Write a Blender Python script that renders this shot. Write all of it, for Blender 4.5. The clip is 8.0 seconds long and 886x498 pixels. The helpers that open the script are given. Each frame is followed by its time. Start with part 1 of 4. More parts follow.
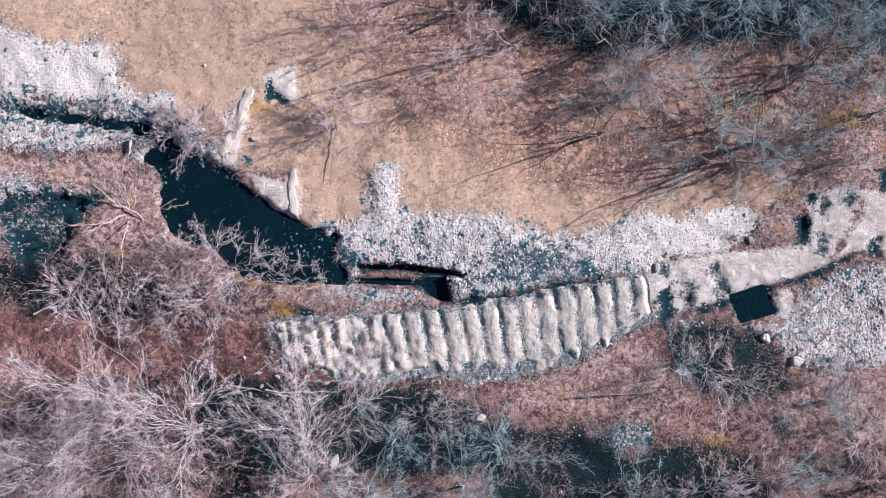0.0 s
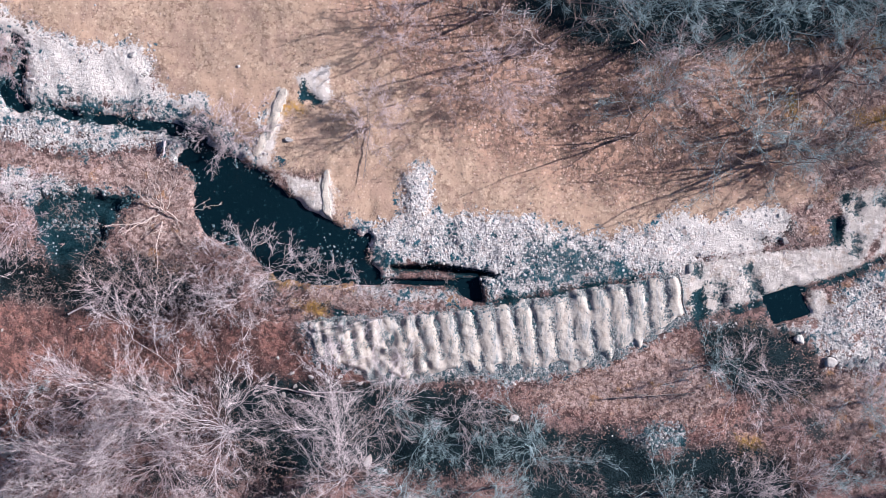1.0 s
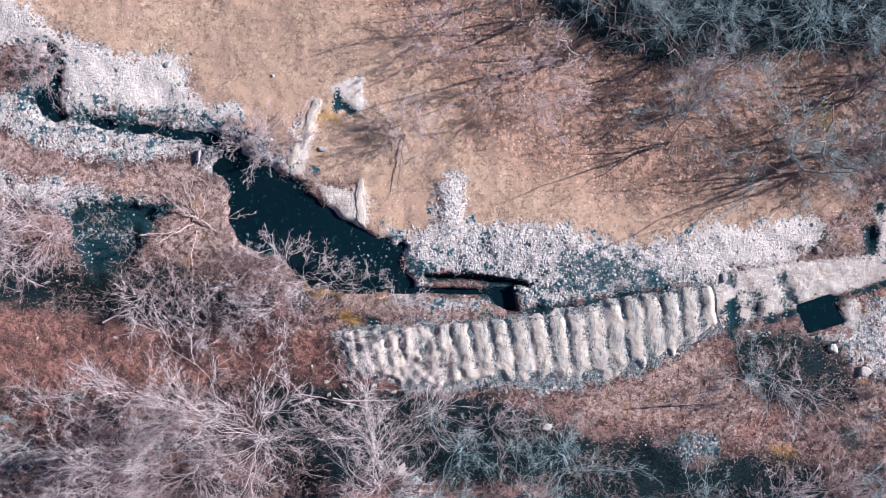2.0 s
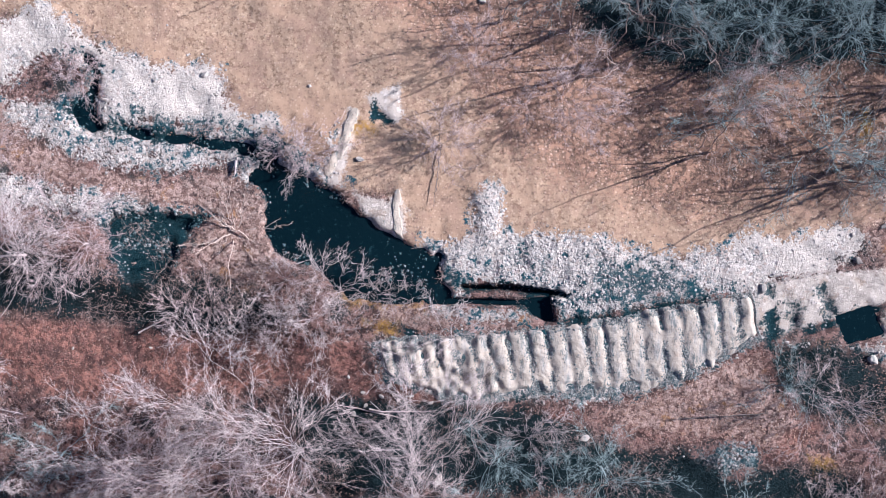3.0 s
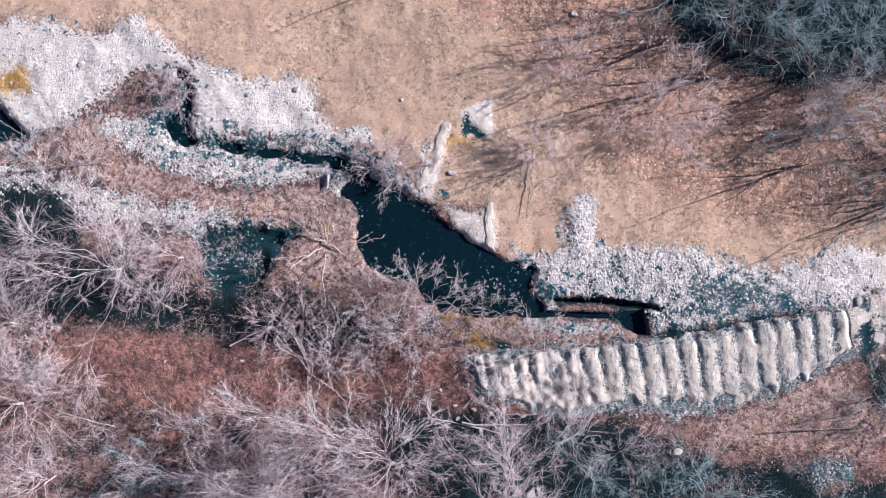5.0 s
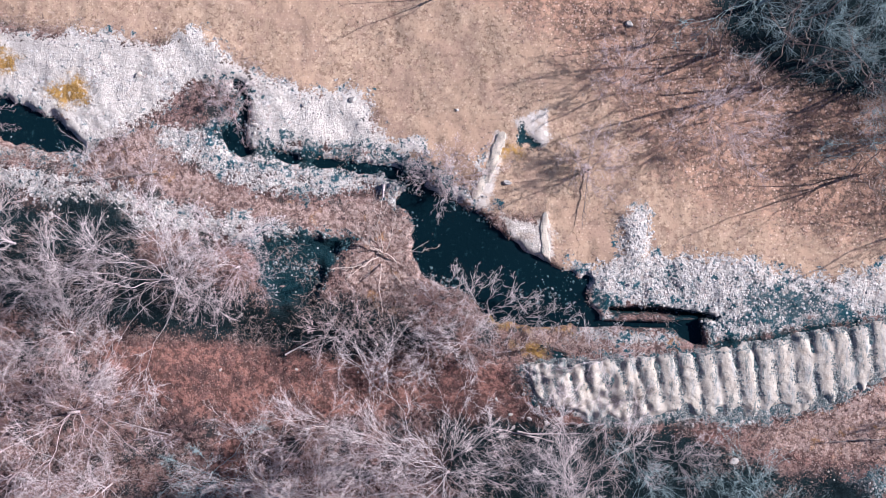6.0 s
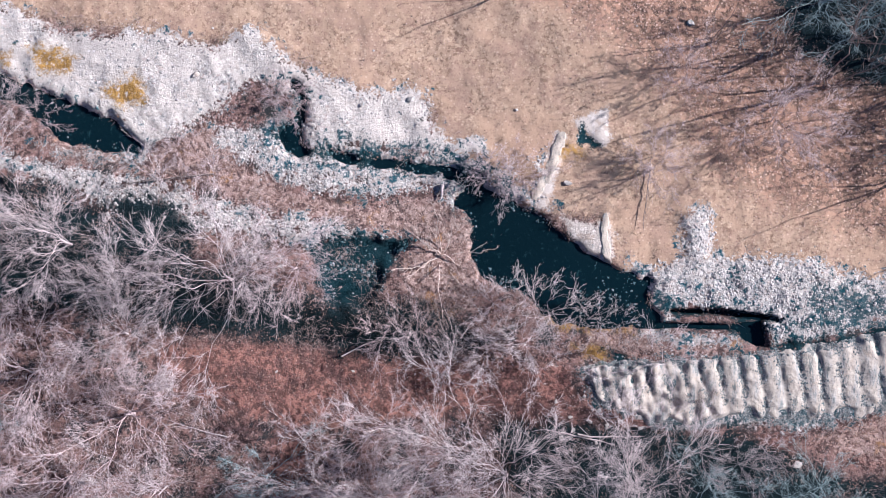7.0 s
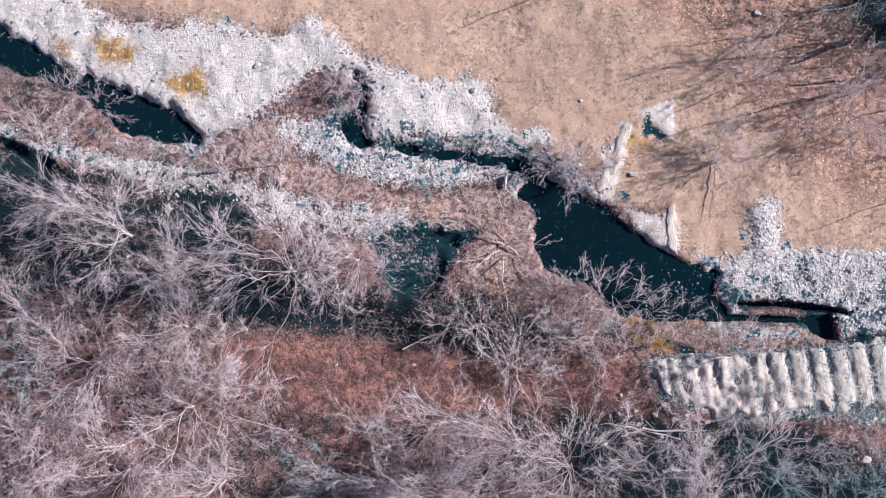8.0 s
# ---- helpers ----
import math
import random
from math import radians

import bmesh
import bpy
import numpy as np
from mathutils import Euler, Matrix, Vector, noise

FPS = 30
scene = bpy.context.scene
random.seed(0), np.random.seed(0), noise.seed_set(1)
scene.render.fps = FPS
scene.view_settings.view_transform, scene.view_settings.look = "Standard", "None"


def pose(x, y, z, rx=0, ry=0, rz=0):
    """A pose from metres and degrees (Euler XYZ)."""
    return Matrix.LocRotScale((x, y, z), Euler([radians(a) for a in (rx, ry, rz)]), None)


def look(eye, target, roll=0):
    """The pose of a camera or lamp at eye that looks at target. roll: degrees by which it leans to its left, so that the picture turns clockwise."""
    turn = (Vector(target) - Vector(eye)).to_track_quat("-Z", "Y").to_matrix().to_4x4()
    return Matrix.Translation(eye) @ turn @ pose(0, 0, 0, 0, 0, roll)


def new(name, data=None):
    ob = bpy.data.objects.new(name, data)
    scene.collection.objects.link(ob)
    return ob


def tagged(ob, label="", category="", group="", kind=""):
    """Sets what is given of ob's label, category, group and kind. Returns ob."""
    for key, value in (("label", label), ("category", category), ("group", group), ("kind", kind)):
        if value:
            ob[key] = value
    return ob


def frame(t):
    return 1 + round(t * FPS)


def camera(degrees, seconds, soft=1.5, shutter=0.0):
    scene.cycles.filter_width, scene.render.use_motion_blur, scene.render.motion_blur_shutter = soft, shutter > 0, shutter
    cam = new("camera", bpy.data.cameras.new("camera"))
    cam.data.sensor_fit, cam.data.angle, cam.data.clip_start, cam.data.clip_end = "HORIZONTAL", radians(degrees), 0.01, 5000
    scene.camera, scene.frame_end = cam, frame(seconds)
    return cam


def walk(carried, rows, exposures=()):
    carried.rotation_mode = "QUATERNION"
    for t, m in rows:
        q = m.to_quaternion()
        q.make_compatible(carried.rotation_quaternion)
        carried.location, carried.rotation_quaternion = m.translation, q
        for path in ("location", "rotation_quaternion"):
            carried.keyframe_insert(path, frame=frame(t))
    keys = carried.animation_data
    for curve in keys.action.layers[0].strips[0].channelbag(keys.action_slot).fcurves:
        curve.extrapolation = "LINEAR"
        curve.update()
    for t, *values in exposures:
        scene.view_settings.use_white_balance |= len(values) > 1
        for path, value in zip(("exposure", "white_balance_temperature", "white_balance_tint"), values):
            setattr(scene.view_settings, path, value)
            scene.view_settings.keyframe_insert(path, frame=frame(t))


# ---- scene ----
# ---- camera ----
cam = camera(50.0, 8.0, soft=0.9)
PATH = [
    (0.0, 0.000, 0.000, 50.172, -0.401, -1.550, -0.022),
    (0.5, -0.632, 0.020, 50.170, -0.430, -1.277, -0.016),
    (1.0, -1.288, 0.054, 50.187, -0.432, -1.032, 0.013),
    (2.5, -3.481, 0.671, 50.312, -0.245, -0.429, 0.042),
    (3.0, -4.324, 0.832, 50.111, -0.159, -0.244, 0.049),
    (3.5, -5.210, 0.926, 50.007, -0.093, -0.055, 0.038),
    (4.0, -6.172, 0.991, 49.985, -0.027, 0.174, 0.022),
    (4.5, -7.240, 1.121, 50.065, 0.034, 0.408, -0.011),
    (6.0, -10.844, 1.750, 50.418, 0.175, 1.210, -0.070),
    (6.5, -12.133, 1.828, 50.271, 0.237, 1.487, -0.050),
    (7.0, -13.491, 1.669, 50.091, 0.334, 1.760, -0.045),
    (7.5, -14.977, 1.305, 49.974, 0.520, 1.968, -0.007),
    (8.0, -16.538, 0.801, 49.758, 0.844, 2.105, 0.057),
]
walk(cam, [(t, pose(x, y, z, rx, ry, rz)) for t, x, y, z, rx, ry, rz in PATH], exposures=((0.0, 0.87, 4550, 4), (8.0, 0.87, 4550, 4)))

# ---- light: a low winter sun and a clear sky ----
SUN_EL, SUN_AZ = radians(29), radians(15)      # height, and turn from +x towards +y
world = bpy.data.worlds.new("sky")
scene.world = world
world.use_nodes = True
wn = world.node_tree.nodes
sky = wn.new("ShaderNodeTexSky")
sky.ozone_density, sky.dust_density = 5.0, 0.4
sky.sky_type, sky.sun_disc, sky.sun_elevation, sky.sun_rotation = "NISHITA", False, SUN_EL, radians(90) - SUN_AZ
world.node_tree.links.new(sky.outputs[0], wn["Background"].inputs[0])
wn["Background"].inputs[1].default_value = 0.026
sun = new("sun", bpy.data.lights.new("sun", "SUN"))
sun.data.energy, sun.data.angle, sun.data.color = 6.6, radians(0.4), (1.0, 0.757, 0.54)
to_sun = Vector((math.cos(SUN_EL) * math.cos(SUN_AZ), math.cos(SUN_EL) * math.sin(SUN_AZ), math.sin(SUN_EL)))
sun.matrix_world = look(to_sun * 300, (0, 0, 0))


# ---- materials ----
class Nodes:
    """A short way to write a node material."""

    def __init__(self, name, rough=0.9, spec=0.3):
        self.mat = bpy.data.materials.new(name)
        self.mat.use_nodes = True
        self.tree = self.mat.node_tree
        self.bsdf = self.tree.nodes["Principled BSDF"]
        self.bsdf.inputs["Roughness"].default_value = rough
        self.bsdf.inputs["Specular IOR Level"].default_value = spec
        geo = self.tree.nodes.new("ShaderNodeNewGeometry")
        self.where = geo.outputs["Position"]
        self.island = geo.outputs["Random Per Island"]

    def put(self, socket, value):
        if hasattr(value, "is_linked"):
            self.tree.links.new(value, socket)
        elif isinstance(value, tuple):
            socket.default_value = (*value, 1.0) if len(value) == 3 and len(socket.default_value) == 4 else value
        else:
            socket.default_value = value

    def noise(self, scale, detail=4.0, rough=0.6, at=None, distort=0.0):
        n = self.tree.nodes.new("ShaderNodeTexNoise")
        self.put(n.inputs["Vector"], at or self.where)
        n.inputs["Scale"].default_value, n.inputs["Detail"].default_value, n.inputs["Roughness"].default_value = scale, detail, rough
        n.inputs["Distortion"].default_value = distort
        return n.outputs["Fac"]

    def cells(self, scale, feature="F1", out="Distance", at=None):
        n = self.tree.nodes.new("ShaderNodeTexVoronoi")
        n.feature = feature
        self.put(n.inputs["Vector"], at or self.where)
        n.inputs["Scale"].default_value = scale
        return n.outputs[out]

    def ramp(self, value, a, b, lo=0.0, hi=1.0):
        n = self.tree.nodes.new("ShaderNodeMapRange")
        n.interpolation_type = "SMOOTHSTEP"
        for key, v in (("Value", value), ("From Min", a), ("From Max", b), ("To Min", lo), ("To Max", hi)):
            self.put(n.inputs[key], v)
        return n.outputs[0]

    def sums(self, op, a, b=0.0):
        n = self.tree.nodes.new("ShaderNodeMath")
        n.operation = op
        self.put(n.inputs[0], a), self.put(n.inputs[1], b)
        return n.outputs[0]

    def mix(self, f, a, b):
        n = self.tree.nodes.new("ShaderNodeMix")
        n.data_type = "RGBA"
        self.put(n.inputs["Factor"], f), self.put(n.inputs["A"], a), self.put(n.inputs["B"], b)
        return n.outputs["Result"]

    def tint(self, colour, by):
        n = self.tree.nodes.new("ShaderNodeMix")
        n.data_type, n.blend_type = "RGBA", "MULTIPLY"
        n.inputs["Factor"].default_value = 1.0
        self.put(n.inputs["A"], colour), self.put(n.inputs["B"], by)
        return n.outputs["Result"]

    def attr(self, name):
        n = self.tree.nodes.new("ShaderNodeAttribute")
        n.attribute_name = name
        return n.outputs["Fac"]

    def chance(self):
        return self.tree.nodes.new("ShaderNodeObjectInfo").outputs["Random"]

    def bump(self, height, strength, dist=0.05):
        n = self.tree.nodes.new("ShaderNodeBump")
        n.inputs["Strength"].default_value, n.inputs["Distance"].default_value = strength, dist
        self.put(n.inputs["Height"], height)
        self.put(self.bsdf.inputs["Normal"], n.outputs[0])

    def done(self, colour, rough=None):
        self.put(self.bsdf.inputs["Base Color"], colour)
        if rough is not None:
            self.put(self.bsdf.inputs["Roughness"], rough)
        return self.mat


def stone_colour(m, pale=(0.66, 0.57, 0.56), mid=(0.44, 0.37, 0.36), dark=(0.14, 0.14, 0.15)):
    tone = m.mix(m.ramp(m.noise(0.9, 5), 0.35, 0.65), mid, pale)
    tone = m.mix(m.ramp(m.noise(7.0, 5, 0.7), 0.56, 0.74), tone, (0.30, 0.255, 0.25))
    return m.mix(m.ramp(m.noise(2.2, 6, 0.75), 0.60, 0.72), tone, dark)


def ground_material():
    m = Nodes("ground_cover", 0.95, 0.12)
    edge = m.sums("ADD", m.sums("MULTIPLY", m.sums("SUBTRACT", m.noise(1.5, 6, 0.75), 0.5), 2.6),
                  m.sums("MULTIPLY", m.sums("SUBTRACT", m.noise(8.0, 3, 0.7), 0.5), 1.1))

    def zone(name, soft=0.14, rag=1.0):
        return m.ramp(m.sums("ADD", m.attr(name), m.sums("MULTIPLY", edge, rag)), -soft, soft)

    def specks(scale, share, size):
        """Scattered roundish flecks, such as single leaves, clods and stones."""
        part_of = m.tree.nodes.new("ShaderNodeSeparateColor")
        m.put(part_of.inputs[0], m.cells(scale, "F1", "Color"))
        return m.sums("MULTIPLY", m.ramp(part_of.outputs[1], 1 - share, 1 - share + 0.02), m.ramp(m.cells(scale), size, size * 0.7))

    fine, mid, wide = m.noise(13, 5, 0.8), m.noise(3.0, 5, 0.7), m.noise(0.35, 4, 0.6)
    pale_flecks, dark_flecks, big_flecks = specks(7.0, 0.22, 0.42), specks(7.5, 0.28, 0.5), specks(4.2, 0.17, 0.33)
    # fallen leaves and bare winter undergrowth
    litter = m.mix(m.ramp(mid, 0.44, 0.57), (0.085, 0.054, 0.052), (0.33, 0.20, 0.18))
    litter = m.mix(m.ramp(m.noise(0.9, 4), 0.5, 0.66), litter, (0.33, 0.20, 0.18))
    litter = m.mix(m.ramp(m.noise(0.5, 6, 0.75), 0.50, 0.60), litter, (0.050, 0.052, 0.056))
    litter = m.mix(m.ramp(fine, 0.52, 0.66), litter, (0.05, 0.047, 0.052))
    litter = m.mix(m.sums("MULTIPLY", pale_flecks, 0.6), litter, (0.46, 0.34, 0.32))
    # short dry grass
    grass = m.mix(m.ramp(wide, 0.35, 0.65), (0.40, 0.295, 0.22), (0.465, 0.345, 0.26))
    grass = m.mix(m.ramp(m.noise(0.9, 5, 0.7), 0.50, 0.72), grass, (0.43, 0.305, 0.232))
    grass = m.mix(m.ramp(mid, 0.52, 0.70), grass, (0.53, 0.41, 0.32))
    grass = m.mix(m.sums("MULTIPLY", m.ramp(m.noise(4.2, 3, 0.6), 0.50, 0.64), 0.8), grass, (0.22, 0.15, 0.11))
    grass = m.mix(m.ramp(m.noise(1.7, 6, 0.78), 0.55, 0.65), grass, (0.27, 0.18, 0.14))
    grass = m.mix(m.sums("MULTIPLY", m.ramp(m.noise(3.1, 4, 0.65, distort=0.6), 0.54, 0.68), 0.7), grass, (0.62, 0.48, 0.36))
    grass = m.mix(m.ramp(m.noise(0.22, 4, 0.7), 0.48, 0.62), grass, (0.46, 0.33, 0.245))
    grass = m.mix(m.sums("MULTIPLY", m.ramp(m.noise(0.6, 6, 0.8), 0.47, 0.60), 0.55), grass, (0.36, 0.25, 0.205))
    grass = m.mix(m.sums("MULTIPLY", dark_flecks, 0.3), grass, (0.19, 0.13, 0.105))
    grass = m.mix(m.sums("MULTIPLY", pale_flecks, 0.45), grass, (0.66, 0.52, 0.42))
    grass = m.tint(grass, (0.95, 0.905, 0.88))
    sward = zone("meadow", 0.5, 1.0)
    colour = m.mix(sward, litter, grass)
    leafy = m.mix(m.ramp(mid, 0.44, 0.56), (0.09, 0.054, 0.046), (0.40, 0.23, 0.165))
    leafy = m.mix(m.ramp(fine, 0.56, 0.68), leafy, (0.07, 0.055, 0.055))
    leafy = m.mix(m.sums("MAXIMUM", pale_flecks, big_flecks), leafy, (0.60, 0.42, 0.36))
    colour = m.mix(m.sums("MULTIPLY", zone("leaf_wood", 1.6, 1.5), 0.72), colour, leafy)
    soil = m.mix(m.ramp(mid, 0.42, 0.58), (0.135, 0.07, 0.06), (0.37, 0.18, 0.145))
    soil = m.mix(m.sums("MULTIPLY", m.ramp(m.noise(0.7, 6, 0.75), 0.47, 0.57), 0.65), soil, (0.075, 0.046, 0.048))
    soil = m.mix(m.ramp(fine, 0.53, 0.68), soil, (0.05, 0.034, 0.035))
    soil = m.mix(m.sums("MULTIPLY", pale_flecks, 0.2), soil, (0.45, 0.30, 0.26))
    colour = m.mix(m.sums("MULTIPLY", zone("soil", 0.6), 0.85), colour, soil)
    # pale dead tussocks and leaves between the bars
    sedge = m.mix(m.ramp(mid, 0.43, 0.57), (0.25, 0.16, 0.14), (0.51, 0.37, 0.33))
    sedge = m.mix(m.ramp(m.noise(3.6, 4, 0.7), 0.54, 0.61), sedge, (0.105, 0.07, 0.068))
    sedge = m.mix(m.sums("MULTIPLY", m.sums("MAXIMUM", pale_flecks, big_flecks), 0.8), sedge, (0.64, 0.50, 0.44))
    sedge = m.mix(m.sums("MULTIPLY", m.ramp(m.noise(1.1, 3), 0.58, 0.68), 0.7), sedge, (0.47, 0.25, 0.10))
    colour = m.mix(m.sums("MULTIPLY", zone("tussock", 0.5), 0.85), colour, sedge)
    # loose stones, lying thick or thin
    grey = m.tree.nodes.new("ShaderNodeSeparateColor")
    m.put(grey.inputs[0], m.cells(7.0, "F1", "Color"))
    grain = m.noise(4.6, 5, 0.8)
    stones = m.mix(m.ramp(grain, 0.36, 0.62), (0.22, 0.205, 0.205), (0.61, 0.54, 0.515))
    stones = m.mix(m.sums("MULTIPLY", m.ramp(grey.outputs[0], 0.35, 0.9), 0.45), stones, (0.70, 0.63, 0.62))
    grit = m.tree.nodes.new("ShaderNodeSeparateColor")
    m.put(grit.inputs[0], m.cells(6.5, "F1", "Color"))
    gaps = m.ramp(m.cells(7.0, "DISTANCE_TO_EDGE"), 0.0, 0.13, 1.0, 0.0)
    stones = m.mix(m.sums("MULTIPLY", gaps, 0.25), stones, (0.16, 0.155, 0.17))
    sheet = m.ramp(m.noise(0.6, 5, 0.7), 0.36, 0.52)
    stones = m.mix(m.sums("MULTIPLY", m.ramp(grit.outputs[0], 0.70, 0.74), m.ramp(m.attr("sandy"), -0.5, 0.5, 0.75, 0.3)), stones, (0.15, 0.17, 0.195))
    stones = m.mix(m.sums("MULTIPLY", m.ramp(grit.outputs[1], 0.66, 0.72), 0.7), stones, (0.68, 0.61, 0.60))
    stones = m.mix(m.sums("MULTIPLY", m.ramp(grit.outputs[2], 0.82, 0.86), 0.6), stones, (0.40, 0.29, 0.25))
    stones = m.mix(m.sums("MULTIPLY", sheet, m.ramp(m.attr("sandy"), -0.5, 0.5, 0.35, 0.82)), stones, (0.60, 0.525, 0.495))
    near_water = m.ramp(m.attr("wet_shade"), -2.2, -0.1)
    # damp blotches near the water; shade at the bar's edge is painted with them
    damp_shade = m.sums("ADD", m.sums("ADD", m.noise(1.5, 7, 0.78), m.sums("MULTIPLY", near_water, 0.06)), m.ramp(m.attr("sandy"), -0.5, 0.8, 0.0, -0.04))
    stones = m.mix(m.ramp(damp_shade, 0.56, 0.625), stones, (0.035, 0.085, 0.115))
    teal_mask = m.sums("ADD", m.sums("MAXIMUM", zone("stain_shade", 0.5, 1.0), m.sums("MULTIPLY", zone("damp_shade", 0.6, 2.4), 0.7)), m.sums("MULTIPLY", m.sums("SUBTRACT", grain, 0.5), 2.2))
    stones = m.mix(m.sums("MULTIPLY", m.ramp(teal_mask, 0.35, 0.75), 0.92), stones, (0.018, 0.058, 0.078))
    stones = m.mix(m.sums("MULTIPLY", big_flecks, 0.8), stones, (0.74, 0.68, 0.68))
    rocky = zone("rock", 0.12, 0.5)
    gravel = m.sums("MULTIPLY", zone("gravel", 0.10, 1.5), m.sums("SUBTRACT", 1.0, rocky))
    colour = m.mix(gravel, colour, stones)
    slab = stone_colour(m, (0.55, 0.475, 0.44), (0.46, 0.395, 0.365), (0.12, 0.15, 0.17))
    slab = m.mix(m.sums("MULTIPLY", m.ramp(m.noise(1.4, 5, 0.7), 0.52, 0.62), 0.7), slab, (0.40, 0.31, 0.26))
    slab = m.mix(m.sums("MULTIPLY", m.ramp(grit.outputs[1], 0.6, 0.7), m.ramp(mid, 0.45, 0.6)), slab, (0.66, 0.58, 0.56))
    slab = m.mix(m.sums("MULTIPLY", m.ramp(teal_mask, 0.15, 0.95), 0.94), slab, (0.012, 0.042, 0.058))
    colour = m.mix(rocky, colour, slab)
    moss = m.mix(m.ramp(mid, 0.4, 0.6), (0.24, 0.14, 0.045), (0.41, 0.24, 0.07))
    colour = m.mix(m.sums("MULTIPLY", zone("moss", 0.35, 0.9), m.ramp(m.noise(4.0, 4), 0.30, 0.50)), colour, moss)
    # bed of the water; shade in pits and holes is painted with it too
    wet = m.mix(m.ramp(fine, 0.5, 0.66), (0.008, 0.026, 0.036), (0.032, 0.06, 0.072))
    colour = m.mix(zone("wet_shade", 0.15, 0.8), colour, m.mix(m.sums("MULTIPLY", specks(5.5, 0.22, 0.34), 0.8), wet, (0.42, 0.42, 0.44)))
    # tree shade and some dark undergrowth, painted into the ground colour
    floor_shade = m.mix(m.ramp(fine, 0.46, 0.64), (0.006, 0.014, 0.019), (0.030, 0.042, 0.049))
    colour = m.mix(m.sums("MULTIPLY", zone("floor_shade", 0.5, 1.4), 1.0), colour, floor_shade)
    calm = m.sums("SUBTRACT", 1.0, m.sums("MULTIPLY", sward, 0.8))
    lumps = m.sums("MULTIPLY", m.sums("ADD", m.sums("MULTIPLY", fine, 0.4), m.sums("MULTIPLY", mid, 0.8)), calm)
    m.bump(m.sums("ADD", lumps, m.sums("MULTIPLY", m.sums("MULTIPLY", gravel, m.sums("SUBTRACT", grain, m.sums("MULTIPLY", gaps, 0.12))), 0.35)), 1.0, 0.16)
    return m.done(colour)


def rock_material(name, pale=(0.70, 0.60, 0.57), mid=(0.55, 0.465, 0.44), dark=(0.22, 0.20, 0.20)):
    m = Nodes(name, 0.85)
    tone = stone_colour(m, pale, mid, dark)
    turned = m.tree.nodes.new("ShaderNodeMapping")
    m.put(turned.inputs["Vector"], m.where)
    turned.inputs["Rotation"].default_value, turned.inputs["Scale"].default_value = (0, 0, 0.16), (1.0, 0.22, 1.0)
    streak = m.noise(2.6, 6, 0.72, turned.outputs[0])
    tone = m.mix(m.ramp(streak, 0.48, 0.62), tone, (0.36, 0.33, 0.325))
    tone = m.mix(m.sums("MULTIPLY", m.ramp(streak, 0.58, 0.66), 0.7), tone, (0.12, 0.145, 0.155))
    tone = m.mix(m.ramp(m.noise(3.4, 6, 0.8), 0.64, 0.70), tone, (0.18, 0.195, 0.215))
    tone = m.mix(m.sums("MULTIPLY", m.ramp(m.noise(1.3, 4, 0.7), 0.54, 0.66), 0.55), tone, (0.42, 0.33, 0.27))
    tone = m.mix(m.sums("MULTIPLY", m.ramp(m.noise(5.0, 5, 0.85), 0.56, 0.62), 0.7), tone, (0.21, 0.20, 0.195))
    tone = m.mix(m.sums("MULTIPLY", m.ramp(m.noise(2.1, 7, 0.85, turned.outputs[0]), 0.555, 0.60), 0.8), tone, (0.12, 0.14, 0.15))
    m.bump(m.sums("ADD", m.noise(6, 5, 0.65), m.sums("MULTIPLY", m.noise(1.7, 4), 1.5)), 0.6, 0.06)
    return m.done(tone)


def pebble_material():
    m = Nodes("pebbles", 0.85)
    tone = m.mix(m.island, (0.25, 0.23, 0.235), (0.55, 0.495, 0.485))
    tone = m.mix(m.ramp(m.noise(12, 3), 0.5, 0.75), tone, (0.34, 0.29, 0.28))
    return m.done(tone)


def island_material(name, a, b, c, rough=0.85):
    """Small pieces, each with its own tone."""
    m = Nodes(name, rough)
    tone = m.mix(m.ramp(m.island, 0.0, 0.6), a, b)
    tone = m.mix(m.ramp(m.island, 0.72, 0.95), tone, c)
    return m.done(m.mix(m.ramp(m.noise(30, 2), 0.4, 0.7), tone, a))


def bark_material(name, pale, dark, scale=9.0):
    m = Nodes(name, 0.8)
    tone = m.mix(m.ramp(m.noise(scale, 4, 0.7), 0.42, 0.66), pale, dark)
    tone = m.mix(m.ramp(m.noise(0.8, 2), 0.4, 0.7), tone, tuple(0.85 * v for v in pale))
    m.bump(m.noise(40, 3), 0.4, 0.02)
    return m.done(tone)


def water_material():
    m = Nodes("stream_water", 0.08, 0.5)
    m.bsdf.inputs["IOR"].default_value = 1.33
    m.bump(m.sums("ADD", m.noise(5, 3), m.sums("MULTIPLY", m.noise(22, 2), 0.3)), 0.25, 0.05)
    weed = m.ramp(m.noise(3.2, 5, 0.75), 0.56, 0.72)
    return m.done(m.mix(weed, (0.004, 0.011, 0.016), (0.020, 0.044, 0.054)))


GROUND = ground_material()
RIB = rock_material("bleached_ribs", (0.48, 0.41, 0.36), (0.41, 0.345, 0.305), (0.22, 0.22, 0.225))
BOULDER = rock_material("boulder_stone", (0.52, 0.46, 0.44), (0.40, 0.35, 0.335), (0.2, 0.18, 0.18))
SLAB = rock_material("bleached_slab", (0.52, 0.44, 0.38), (0.46, 0.39, 0.34), (0.36, 0.33, 0.31))
PEBBLE = pebble_material()
WET_STONE = island_material("wet_stones", (0.035, 0.075, 0.09), (0.10, 0.15, 0.17), (0.34, 0.33, 0.34), 0.5)
RUBBLE = island_material("ledge_rubble", (0.10, 0.125, 0.14), (0.27, 0.26, 0.26), (0.46, 0.42, 0.40))
LEAF = island_material("fallen_leaves", (0.22, 0.13, 0.105), (0.40, 0.26, 0.22), (0.52, 0.385, 0.345))
